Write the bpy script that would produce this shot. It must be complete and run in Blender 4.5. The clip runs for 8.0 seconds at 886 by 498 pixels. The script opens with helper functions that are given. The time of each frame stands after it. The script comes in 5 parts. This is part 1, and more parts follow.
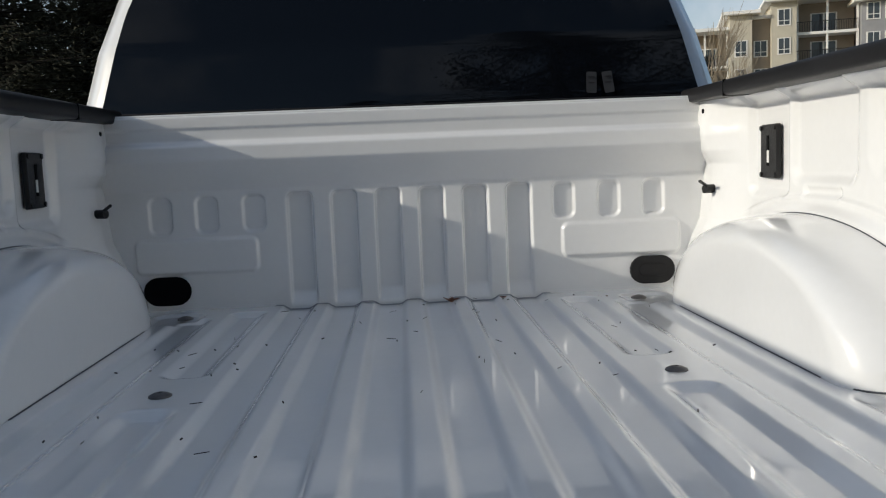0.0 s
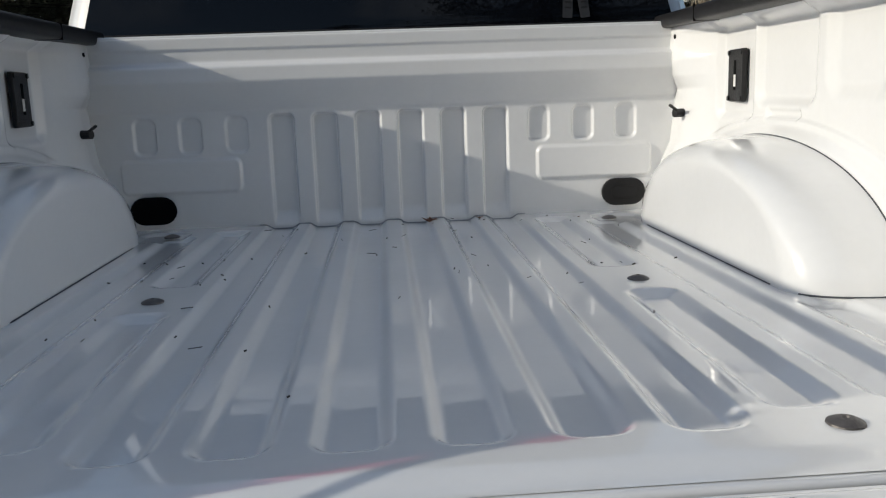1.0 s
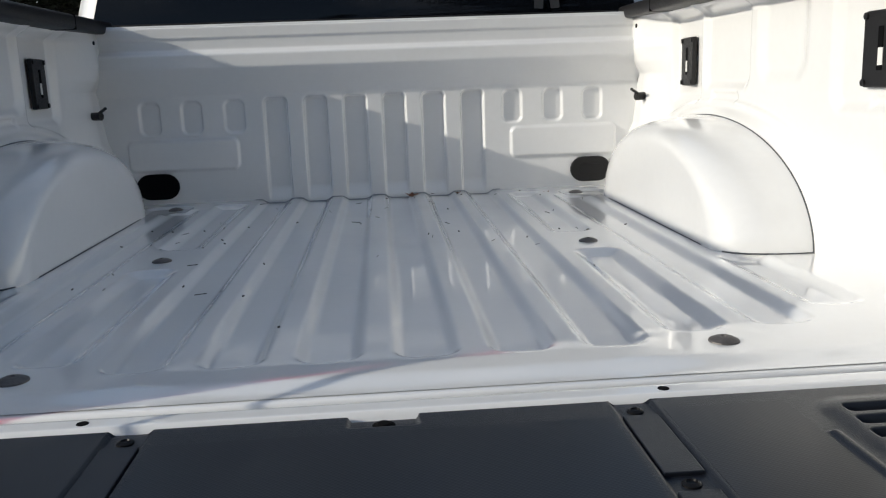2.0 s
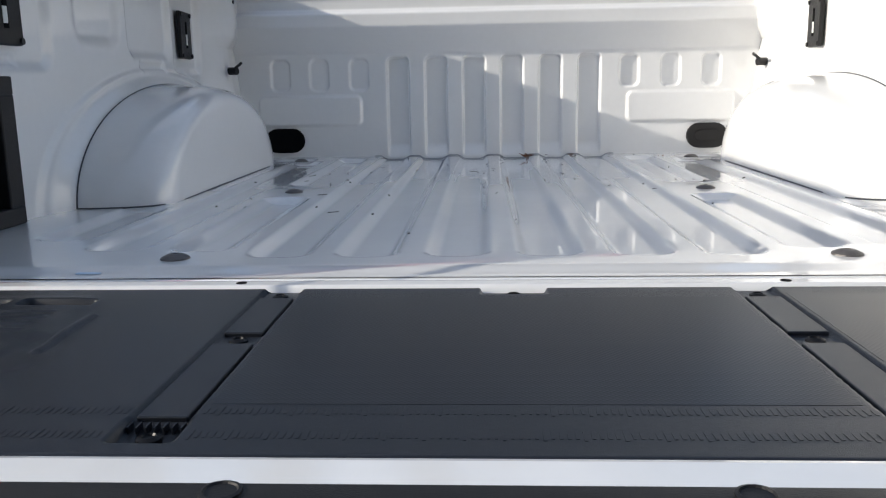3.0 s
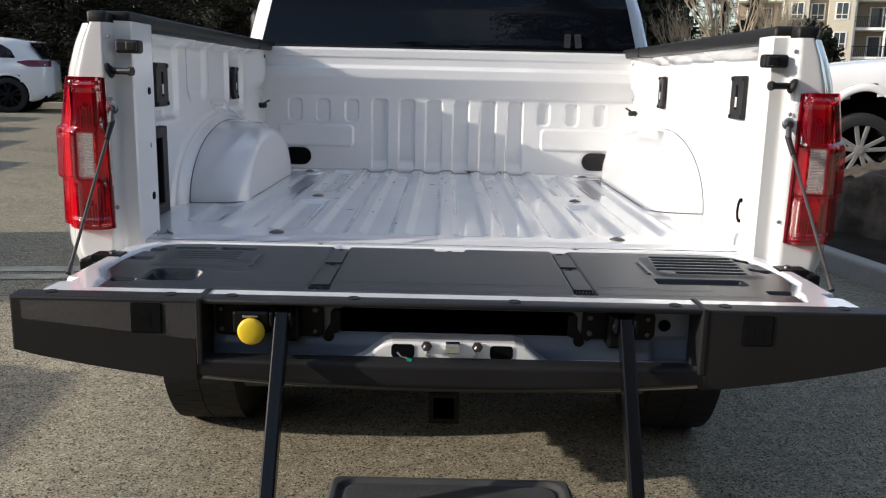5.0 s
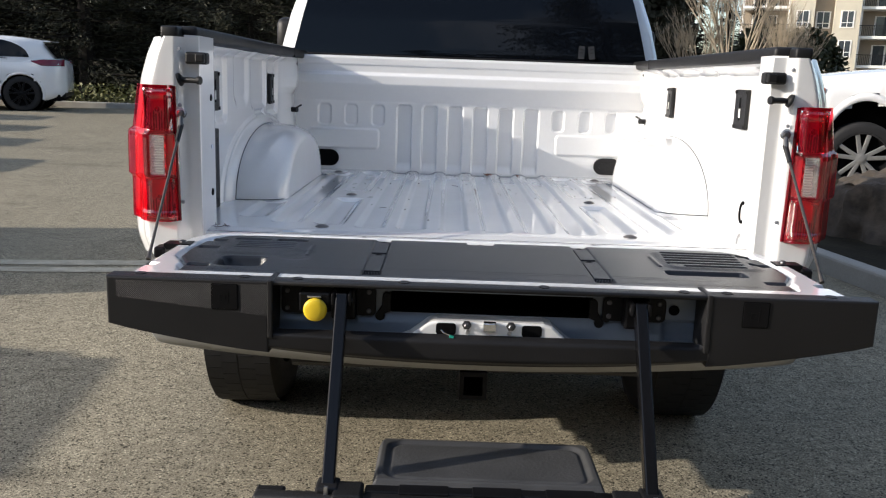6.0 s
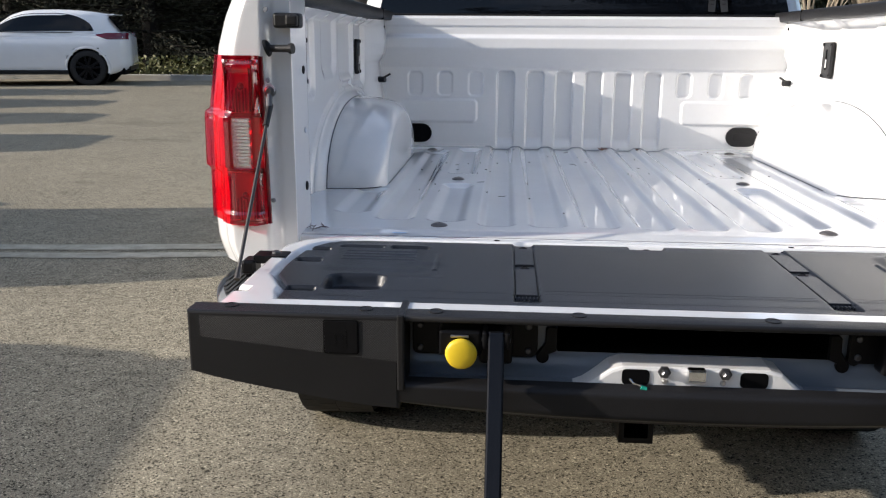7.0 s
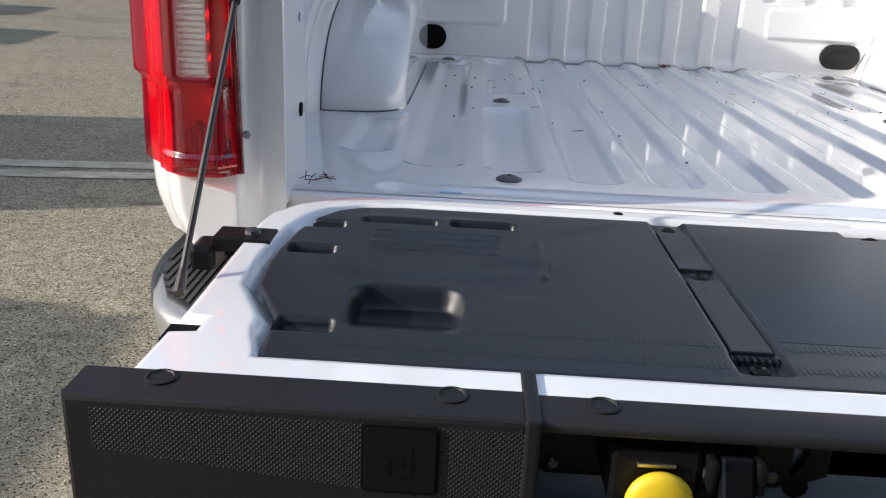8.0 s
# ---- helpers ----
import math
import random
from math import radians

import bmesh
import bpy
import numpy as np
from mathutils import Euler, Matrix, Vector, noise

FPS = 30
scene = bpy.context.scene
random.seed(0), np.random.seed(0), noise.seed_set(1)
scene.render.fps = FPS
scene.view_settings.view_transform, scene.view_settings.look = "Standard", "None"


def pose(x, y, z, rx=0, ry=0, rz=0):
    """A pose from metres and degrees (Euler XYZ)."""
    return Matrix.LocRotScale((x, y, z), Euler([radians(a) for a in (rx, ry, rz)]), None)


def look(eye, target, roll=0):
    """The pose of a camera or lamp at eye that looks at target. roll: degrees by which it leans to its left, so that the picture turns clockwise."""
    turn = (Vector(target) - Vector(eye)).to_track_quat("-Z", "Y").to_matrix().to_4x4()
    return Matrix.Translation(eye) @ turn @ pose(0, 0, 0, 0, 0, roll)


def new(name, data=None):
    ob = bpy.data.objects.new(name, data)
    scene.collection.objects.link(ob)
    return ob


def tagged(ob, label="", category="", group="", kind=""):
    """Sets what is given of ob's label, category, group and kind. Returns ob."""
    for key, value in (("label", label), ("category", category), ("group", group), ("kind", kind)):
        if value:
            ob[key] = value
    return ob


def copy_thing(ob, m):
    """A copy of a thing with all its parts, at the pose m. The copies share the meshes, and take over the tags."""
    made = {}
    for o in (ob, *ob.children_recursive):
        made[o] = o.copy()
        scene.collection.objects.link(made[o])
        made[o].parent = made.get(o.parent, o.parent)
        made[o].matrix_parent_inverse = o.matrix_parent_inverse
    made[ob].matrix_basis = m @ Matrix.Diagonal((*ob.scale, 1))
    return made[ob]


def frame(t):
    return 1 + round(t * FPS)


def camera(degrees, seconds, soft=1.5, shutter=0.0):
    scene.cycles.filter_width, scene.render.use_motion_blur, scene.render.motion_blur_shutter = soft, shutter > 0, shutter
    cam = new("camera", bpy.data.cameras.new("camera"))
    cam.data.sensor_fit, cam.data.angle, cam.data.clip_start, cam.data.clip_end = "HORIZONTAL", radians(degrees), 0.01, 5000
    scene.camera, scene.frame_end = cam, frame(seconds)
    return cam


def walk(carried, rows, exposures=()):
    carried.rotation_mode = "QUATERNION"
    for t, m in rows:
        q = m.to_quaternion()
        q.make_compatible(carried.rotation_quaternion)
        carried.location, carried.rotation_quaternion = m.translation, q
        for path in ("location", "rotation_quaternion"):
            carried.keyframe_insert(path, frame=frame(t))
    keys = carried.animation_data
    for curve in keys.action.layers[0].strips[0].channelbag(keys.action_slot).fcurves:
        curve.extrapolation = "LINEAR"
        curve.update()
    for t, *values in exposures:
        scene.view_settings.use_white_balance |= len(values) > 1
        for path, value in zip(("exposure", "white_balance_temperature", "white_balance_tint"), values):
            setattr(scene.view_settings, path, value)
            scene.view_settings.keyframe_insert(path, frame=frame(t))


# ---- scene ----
cam = camera(55.7, 8.0, soft=1.15)
PATH = [
    (0, (-0.018, -0.537, 1.267), (0.072, 1.45, 1.061), -2.3),
    (0.5, (-0.029, -0.543, 1.229), (0.052, 1.429, 0.907), -2.2),
    (1, (-0.015, -0.622, 1.243), (0.112, 1.34, 0.879), -2.0),
    (1.2, (0.002, -0.637, 1.227), (0.136, 1.32, 0.839), -1.3),
    (2.3, (0.019, -0.921, 1.24), (0.13, 1.036, 0.844), -2.8),
    (2.5, (0.002, -0.948, 1.19), (0.034, 1.016, 0.813), -2.3),
    (3, (-0.023, -0.923, 1.125), (-0.127, 1.036, 0.736), -1.0),
    (3.5, (-0.027, -1.105, 1.211), (-0.154, 0.856, 0.841), -1.5),
    (4, (-0.021, -1.399, 1.267), (-0.067, 0.558, 0.853), -1.1),
    (4.5, (0.003, -1.703, 1.276), (-0.003, 0.253, 0.859), 0.4),
    (4.7, (0.0, -1.812, 1.29), (-0.004, 0.146, 0.879), 0.8),
    (5.8, (-0.076, -2.191, 1.308), (-0.051, -0.228, 0.924), 2.2),
    (6, (-0.091, -2.191, 1.317), (-0.092, -0.23, 0.925), 2.0),
    (6.5, (-0.178, -2.06, 1.315), (-0.256, -0.107, 0.894), 1.0),
    (7, (-0.29, -1.74, 1.31), (-0.431, 0.197, 0.834), 0.4),
    (7.5, (-0.426, -1.389, 1.283), (-0.546, 0.525, 0.717), 0.8),
    (8, (-0.498, -1.044, 1.212), (-0.546, 0.84, 0.543), 2.8),
]
walk(cam, [(t, look(eye, target, roll)) for t, eye, target, roll in PATH],
     exposures=[(0.0, 0.04, 6360, 8), (0.5, -0.03, 6370, 8), (1.0, 0.10, 6380, 8), (2.3, 0.29, 6380, 8), (2.6, 0.36, 6360, 9), (3.0, 0.76, 6390, 10), (3.5, 0.90, 6400, 10),
                (4.5, 0.80, 6440, 12), (5.8, 1.01, 6400, 12), (7.0, 1.07, 6350, 13), (8.0, 1.08, 6310, 13)])

# ---- light ----
SUN = Vector((1.0, 0.21, -0.374)).normalized()
world = bpy.data.worlds.new("sky")
scene.world = world
world.use_nodes = True
wn = world.node_tree
sky = wn.nodes.new("ShaderNodeTexSky")
sky.sky_type = "NISHITA"
sky.sun_disc = False
sky.sun_elevation = math.asin(-SUN.z)
sky.sun_rotation = math.atan2(-SUN.x, -SUN.y)
where = wn.nodes.new("ShaderNodeTexCoord")
puffs = wn.nodes.new("ShaderNodeTexNoise")
puffs.inputs["Scale"].default_value, puffs.inputs["Detail"].default_value, puffs.inputs["Roughness"].default_value = 3.2, 7.0, 0.58
wn.links.new(where.outputs["Generated"], puffs.inputs["Vector"])
cover = wn.nodes.new("ShaderNodeMapRange")
cover.inputs["From Min"].default_value, cover.inputs["From Max"].default_value, cover.inputs["To Max"].default_value = 0.48, 0.69, 0.72
wn.links.new(puffs.outputs[0], cover.inputs["Value"])
clouded = wn.nodes.new("ShaderNodeMix")
clouded.data_type = "RGBA"
clouded.inputs["B"].default_value = (6.6, 6.7, 7.05, 1)
wn.links.new(cover.outputs[0], clouded.inputs["Factor"])
wn.links.new(sky.outputs[0], clouded.inputs["A"])
wn.links.new(clouded.outputs["Result"], wn.nodes["Background"].inputs[0])
wn.nodes["Background"].inputs[1].default_value = 0.108
sun = new("sun", bpy.data.lights.new("sun", "SUN"))
sun.data.energy, sun.data.angle, sun.data.color = 2.75, radians(0.6), (1.0, 0.92, 0.79)
sun.matrix_world = look((-20, -5, 12), Vector((-20, -5, 12)) + SUN)


# ---- materials ----
def material(name, color, rough=0.5, metal=0.0, coat=0.0, vary=0.12, scale=6.0, bump=0.0, grain=200.0, spec=0.5, fleck=0.0):
    """A principled surface with colour varied at two scales and a fine relief."""
    m = bpy.data.materials.new(name)
    m.use_nodes = True
    n, k = m.node_tree.nodes, m.node_tree.links
    p = n["Principled BSDF"]
    p.inputs["Metallic"].default_value = metal
    p.inputs["Coat Weight"].default_value = coat
    p.inputs["Coat Roughness"].default_value = 0.025
    p.inputs["Specular IOR Level"].default_value = spec
    tc = n.new("ShaderNodeTexCoord")
    a, b = n.new("ShaderNodeTexNoise"), n.new("ShaderNodeTexNoise")
    for t, sc in ((a, scale), (b, grain)):
        k.new(tc.outputs["Object"], t.inputs["Vector"])
        t.inputs["Scale"].default_value = sc
        t.inputs["Detail"].default_value = 5
    mixed = n.new("ShaderNodeMath")
    mixed.operation = "MULTIPLY_ADD"
    k.new(b.outputs[0], mixed.inputs[0])
    mixed.inputs[1].default_value = 0.5 + fleck
    k.new(a.outputs[0], mixed.inputs[2])
    ramp = n.new("ShaderNodeMapRange")
    ramp.inputs["From Min"].default_value, ramp.inputs["From Max"].default_value = 0.45, 1.05 + fleck
    ramp.inputs["To Min"].default_value, ramp.inputs["To Max"].default_value = 1 - vary, 1 + vary
    k.new(mixed.outputs[0], ramp.inputs["Value"])
    mul = n.new("ShaderNodeMix")
    mul.data_type, mul.blend_type = "RGBA", "MULTIPLY"
    mul.inputs["Factor"].default_value = 1.0
    mul.inputs["A"].default_value = (*color, 1)
    k.new(ramp.outputs[0], mul.inputs["B"])
    k.new(mul.outputs["Result"], p.inputs["Base Color"])
    rr = n.new("ShaderNodeMapRange")
    rr.inputs["To Min"].default_value, rr.inputs["To Max"].default_value = max(0.02, rough * 0.8), min(1, rough * 1.2)
    k.new(a.outputs[0], rr.inputs["Value"])
    k.new(rr.outputs[0], p.inputs["Roughness"])
    if bump:
        bp = n.new("ShaderNodeBump")
        bp.inputs["Strength"].default_value = 0.6
        bp.inputs["Distance"].default_value = bump
        k.new(b.outputs[0], bp.inputs["Height"])
        k.new(bp.outputs[0], p.inputs["Normal"])
    return m


def woven(name, color, pitch, rough, depth, spec=0.5, upright=False):
    """Black plastic with a fine diagonal weave."""
    m = material(name, color, rough, vary=0.2, scale=3, spec=spec)
    n, k = m.node_tree.nodes, m.node_tree.links
    p = n["Principled BSDF"]
    tc = n.new("ShaderNodeTexCoord")
    heights = []
    for turn in (45, -45):
        mp = n.new("ShaderNodeMapping")
        mp.inputs["Rotation"].default_value = (0, radians(turn), 0) if upright else (0, 0, radians(turn))
        k.new(tc.outputs["Object"], mp.inputs["Vector"])
        w = n.new("ShaderNodeTexWave")
        w.inputs["Scale"].default_value = 0.314 / pitch
        k.new(mp.outputs[0], w.inputs["Vector"])
        heights.append(w)
    add = n.new("ShaderNodeMath")
    add.operation = "MULTIPLY"
    k.new(heights[0].outputs["Fac"], add.inputs[0])
    k.new(heights[1].outputs["Fac"], add.inputs[1])
    bp = n.new("ShaderNodeBump")
    bp.inputs["Distance"].default_value = depth
    k.new(add.outputs[0], bp.inputs["Height"])
    k.new(bp.outputs[0], p.inputs["Normal"])
    return m


def asphalt():
    """Worn pale asphalt: exposed stones of mixed tone, stains and cracks of wear."""
    m = material("asphalt", (0.248, 0.221, 0.164), 0.95, vary=0.17, scale=0.45, grain=2.3, fleck=0.6, spec=0.08)
    n, k = m.node_tree.nodes, m.node_tree.links
    p = n["Principled BSDF"]
    tc = n.new("ShaderNodeTexCoord")
    last = p.inputs["Base Color"].links[0].from_socket
    heights = []
    tones = {170: ((0.0, 0.85), (0.05, 0.80), (0.10, 0.52), (0.84, 0.46), (0.90, 0.13), (1.0, 0.10)), 330: ((0.0, 0.80), (0.12, 0.56), (0.80, 0.44), (0.93, 0.22)), 620: ((0.0, 0.34), (1.0, 0.66)), 30: ((0.0, 0.44), (1.0, 0.56))}
    for scale, stops in tones.items():
        v = n.new("ShaderNodeTexVoronoi")
        v.inputs["Scale"].default_value = scale
        k.new(tc.outputs["Object"], v.inputs["Vector"])
        one = n.new("ShaderNodeSeparateColor")
        k.new(v.outputs["Color"], one.inputs[0])
        ramp = n.new("ShaderNodeValToRGB")
        while len(ramp.color_ramp.elements) < len(stops):
            ramp.color_ramp.elements.new(0.5)
        for e, (at, tone) in zip(ramp.color_ramp.elements, stops):
            e.position, e.color = at, (tone, tone, tone, 1)
        k.new(one.outputs[0], ramp.inputs[0])
        r = n.new("ShaderNodeVectorMath")
        r.operation = "SCALE"
        r.inputs["Scale"].default_value = 2.0
        k.new(ramp.outputs[0], r.inputs[0])
        mul = n.new("ShaderNodeMix")
        mul.data_type, mul.blend_type = "RGBA", "MULTIPLY"
        mul.inputs["Factor"].default_value = 1.0
        k.new(last, mul.inputs["A"])
        k.new(r.outputs[0], mul.inputs["B"])
        last = mul.outputs["Result"]
        heights.append(v.outputs["Distance"])
    # tyre marks and old oil stains, drawn out across the lot
    drawn = n.new("ShaderNodeMapping")
    drawn.inputs["Scale"].default_value = (0.35, 1.1, 1.0)
    k.new(tc.outputs["Object"], drawn.inputs["Vector"])
    for scale, low, high, deep in ((0.9, 0.56, 0.70, 0.80), (4.5, 0.58, 0.70, 0.76)):
        blot, mark, mul = n.new("ShaderNodeTexNoise"), n.new("ShaderNodeMapRange"), n.new("ShaderNodeMix")
        blot.inputs["Scale"].default_value, blot.inputs["Detail"].default_value, blot.inputs["Roughness"].default_value = scale, 8, 0.62
        k.new(drawn.outputs[0], blot.inputs["Vector"])
        mark.inputs["From Min"].default_value, mark.inputs["From Max"].default_value = low, high
        mark.inputs["To Min"].default_value, mark.inputs["To Max"].default_value = 1.08, deep
        k.new(blot.outputs[0], mark.inputs["Value"])
        mul.data_type, mul.blend_type = "RGBA", "MULTIPLY"
        mul.inputs["Factor"].default_value = 1.0
        k.new(last, mul.inputs["A"])
        k.new(mark.outputs[0], mul.inputs["B"])
        last = mul.outputs["Result"]
    k.new(last, p.inputs["Base Color"])
    bp = n.new("ShaderNodeBump")
    bp.invert = True
    bp.inputs["Strength"].default_value = 0.5
    bp.inputs["Distance"].default_value = 0.0016
    k.new(heights[0], bp.inputs["Height"])
    k.new(bp.outputs[0], p.inputs["Normal"])
    return m


def lens(name, color, solid):
    """Coloured lamp plastic: part solid colour, part see-through."""
    m = material(name, color, 0.08, coat=1.0, vary=0.05, scale=25)
    n, k = m.node_tree.nodes, m.node_tree.links
    t = n.new("ShaderNodeBsdfTransparent")
    t.inputs[0].default_value = (min(1, color[0] * 1.8), color[1] * 1.5, color[2] * 1.5, 1)
    mix = n.new("ShaderNodeMixShader")
    mix.inputs[0].default_value = solid
    k.new(t.outputs[0], mix.inputs[1])
    k.new(n["Principled BSDF"].outputs[0], mix.inputs[2])
    sheen, gloss, fres = n.new("ShaderNodeMixShader"), n.new("ShaderNodeBsdfGlossy"), n.new("ShaderNodeFresnel")
    gloss.inputs["Roughness"].default_value = 0.06
    fres.inputs["IOR"].default_value = 1.58
    cap_ = n.new("ShaderNodeMath")
    cap_.operation = "MINIMUM"
    cap_.inputs[1].default_value = 0.13
    k.new(fres.outputs[0], cap_.inputs[0])
    k.new(cap_.outputs[0], sheen.inputs[0])
    k.new(mix.outputs[0], sheen.inputs[1])
    k.new(gloss.outputs[0], sheen.inputs[2])
    k.new(sheen.outputs[0], n["Material Output"].inputs[0])
    return m


PAINT = material("white_paint", (0.84, 0.84, 0.835), 0.24, coat=1.0, vary=0.025, scale=4, grain=60)
# darkened, bluish version of the paint: the recess's shade is in its colour
PAINT_IN = material("recess_paint_shaded", (0.165, 0.195, 0.24), 0.4, coat=0.5, vary=0.04, scale=9, grain=80)
GREYMETAL = material("galvanised", (0.42, 0.47, 0.55), 0.38, metal=0.35, vary=0.12, scale=8)
BLACK = material("black_plastic", (0.0115, 0.0112, 0.0120), 0.48, vary=0.25, scale=5, bump=0.0006, grain=900, spec=0.32)
LINER = material("liner_plastic", (0.0100, 0.0120, 0.0172), 0.31, vary=0.2, scale=4, bump=0.0005, grain=1200, spec=0.42)
WEAVE = woven("woven_plastic", (0.0145, 0.0145, 0.0158), 0.0029, 0.46, 0.0007, 0.36, True)
LINER_WEAVE = woven("liner_weave", (0.0100, 0.0120, 0.0172), 0.0036, 0.31, 0.00006, 0.42)
GLOSSBLACK = material("black_enamel", (0.006, 0.006, 0.007), 0.36, vary=0.15, spec=0.16)
SEALER = material("seam_sealer", (0.07, 0.075, 0.085), 0.6)
PALESEAL = material("pale_sealer", (0.30, 0.31, 0.33), 0.6)
# near-black; in holes, slots and underneath, their shade is put into this colour
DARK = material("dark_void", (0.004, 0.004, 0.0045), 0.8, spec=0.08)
YELLOW = material("yellow_plastic", (0.78, 0.55, 0.02), 0.45, vary=0.05)
STEEL = material("steel", (0.55, 0.55, 0.56), 0.3, metal=1.0, vary=0.1, scale=30)
DARKSTEEL = material("dark_steel", (0.12, 0.12, 0.125), 0.4, metal=0.8, vary=0.2, scale=30)
RUBBER = material("tyre_rubber", (0.013, 0.013, 0.014), 0.75, vary=0.25, scale=12, bump=0.001, grain=300)
REDLENS = lens("red_lens", (0.56, 0.014, 0.045), 0.19)
REVLENS = lens("reverse_lens", (0.72, 0.70, 0.68), 0.34)
DEEPRED = material("deep_red_lens", (0.16, 0.002, 0.008), 0.1, coat=1.0, vary=0.1, scale=25)
CLEARLENS = material("clear_lens", (0.50, 0.48, 0.475), 0.15, coat=1.0, vary=0.1, scale=25)
TINT = material("tinted_glass", (0.003, 0.004, 0.006), 0.015, vary=0.0, spec=0.28)
TINT.node_tree.nodes["Principled BSDF"].inputs["IOR"].default_value = 1.5
CABLE = material("cable_sheath", (0.045, 0.038, 0.034), 0.45, vary=0.3, scale=60)
SOIL = material("dark_soil", (0.030, 0.026, 0.018), 0.95, vary=0.5, scale=4, bump=0.01, grain=40, spec=0.1)
ENAMEL = material("arm_enamel", (0.005, 0.005, 0.006), 0.2, vary=0.1, spec=0.3)
DARKLENS = material("dark_red_lens", (0.13, 0.006, 0.022), 0.2, coat=0.3, vary=0.15, scale=12)
AMBER = material("amber_lens", (0.7, 0.16, 0.03), 0.15, coat=1.0)
BOLT = material("dull_bolt", (0.13, 0.12, 0.115), 0.5, metal=0.5, vary=0.3, scale=60)
PADGREY = material("weathered_rubber", (0.050, 0.050, 0.051), 0.6, vary=0.25, scale=14, bump=0.0005, grain=500)
SILVER = material("silver_bumper", (0.33, 0.33, 0.32), 0.34, metal=0.5, vary=0.1, scale=8)
REFLECTOR = material("lamp_reflector", (0.80, 0.78, 0.78), 0.2, metal=1.0, vary=0.5, scale=45)
CHROME = material("bright_alloy", (0.75, 0.75, 0.76), 0.18, metal=1.0, vary=0.05)
TAG = material("paper_tag", (0.022, 0.023, 0.026), 0.6, vary=0.25, scale=40)
GREEN = material("green_plastic", (0.02, 0.42, 0.30), 0.5)
BLUEMARK = material("blue_crayon", (0.46, 0.60, 0.74), 0.7)
ASPHALT = asphalt()
CONCRETE = material("concrete", (0.36, 0.34, 0.30), 0.85, vary=0.2, scale=3, bump=0.003, grain=80)
LINEPAINT = material("worn_line_paint", (0.42, 0.39, 0.31), 0.9, vary=0.6, scale=9, grain=140, fleck=0.4, spec=0.1)
LEAFGREEN = material("hedge_leaf", (0.15, 0.15, 0.05), 0.6, vary=0.6, scale=8)
NEEDLE = material("conifer_needles", (0.050, 0.050, 0.034), 0.8, vary=0.6, scale=0.8, spec=0.15)
OLIVE = material("olive_leaf", (0.035, 0.042, 0.018), 0.7, vary=0.5, scale=2)
DARKBARK = material("evergreen_bark", (0.022, 0.019, 0.016), 0.95, vary=0.4, scale=5, spec=0.1)
PALEBARK = material("pale_twigs", (0.36, 0.30, 0.22), 0.85, vary=0.3, scale=5)
ROCK = material("boulder_rock", (0.066, 0.052, 0.038), 0.9, vary=0.6, scale=5, bump=0.02, grain=18)
DRYLEAF = material("dry_leaf", (0.19, 0.075, 0.035), 0.8, vary=0.3, scale=90)
TWIG = material("reddish_twig", (0.085, 0.035, 0.026), 0.8, vary=0.4, scale=120)
NEEDLEDRY = material("dry_needle", (0.035, 0.028, 0.022), 0.8)
CREAM = material("cream_stucco", (0.52, 0.48, 0.39), 0.85, vary=0.08, scale=1.5, bump=0.002, grain=40)
TAN = material("tan_siding", (0.29, 0.24, 0.185), 0.85, vary=0.12, scale=1.5)
GREYSIDE = material("grey_siding", (0.30, 0.30, 0.31), 0.85, vary=0.12, scale=1.5)
WHITETRIM = material("white_trim", (0.78, 0.77, 0.74), 0.6, vary=0.06)
PANE = material("window_pane", (0.05, 0.06, 0.07), 0.05, vary=0.2, scale=0.7)


# ---- small builders ----
def tune(me, mat, smooth):
    me.materials.append(mat)
    if smooth:
        me.polygons.foreach_set("use_smooth", np.ones(len(me.polygons), dtype=bool))
    return me


def part(name, bm, mat, parent=None, label="", smooth=False):
    """Link a bmesh as one mesh object under a thing or a part."""
    me = bpy.data.meshes.new(name)
    bmesh.ops.recalc_face_normals(bm, faces=bm.faces)
    bm.to_mesh(me)
    bm.free()
    ob = new(name, tune(me, mat, smooth))
    if parent is not None:
        ob.parent = parent
    return tagged(ob, label)


def sheet(name, P, mat, parent=None, label="", keep=None, flip=False):
    """A smooth skin over a grid of places P[i, j, xyz]; keep masks its faces."""
    P = np.asarray(P, dtype=float)
    n, m = P.shape[:2]
    idx = np.arange(n * m).reshape(n, m)
    f = np.stack([idx[:-1, :-1], idx[1:, :-1], idx[1:, 1:], idx[:-1, 1:]], -1)
    if flip:
        f = f[..., ::-1]
    f = f[keep] if keep is not None else f.reshape(-1, 4)
    me = bpy.data.meshes.new(name)
    me.from_pydata(P.reshape(-1, 3).tolist(), [], f.reshape(-1, 4).tolist())
    me.update()
    ob = new(name, tune(me, mat, True))
    if parent is not None:
        ob.parent = parent
    return tagged(ob, label)


def S(t):
    t = np.clip(t, 0, 1)
    return t * t * (3 - 2 * t)


def rrect(u, v, u0, u1, v0, v1, r=0.02, soft=0.012):
    """1 inside a rounded rectangle, 0 outside, with a soft edge."""
    cu, cv = (u0 + u1) / 2, (v0 + v1) / 2
    qu, qv = np.abs(u - cu) - (u1 - u0) / 2 + r, np.abs(v - cv) - (v1 - v0) / 2 + r
    d = np.hypot(np.maximum(qu, 0), np.maximum(qv, 0)) + np.minimum(np.maximum(qu, qv), 0) - r
    return S(0.5 - d / soft)


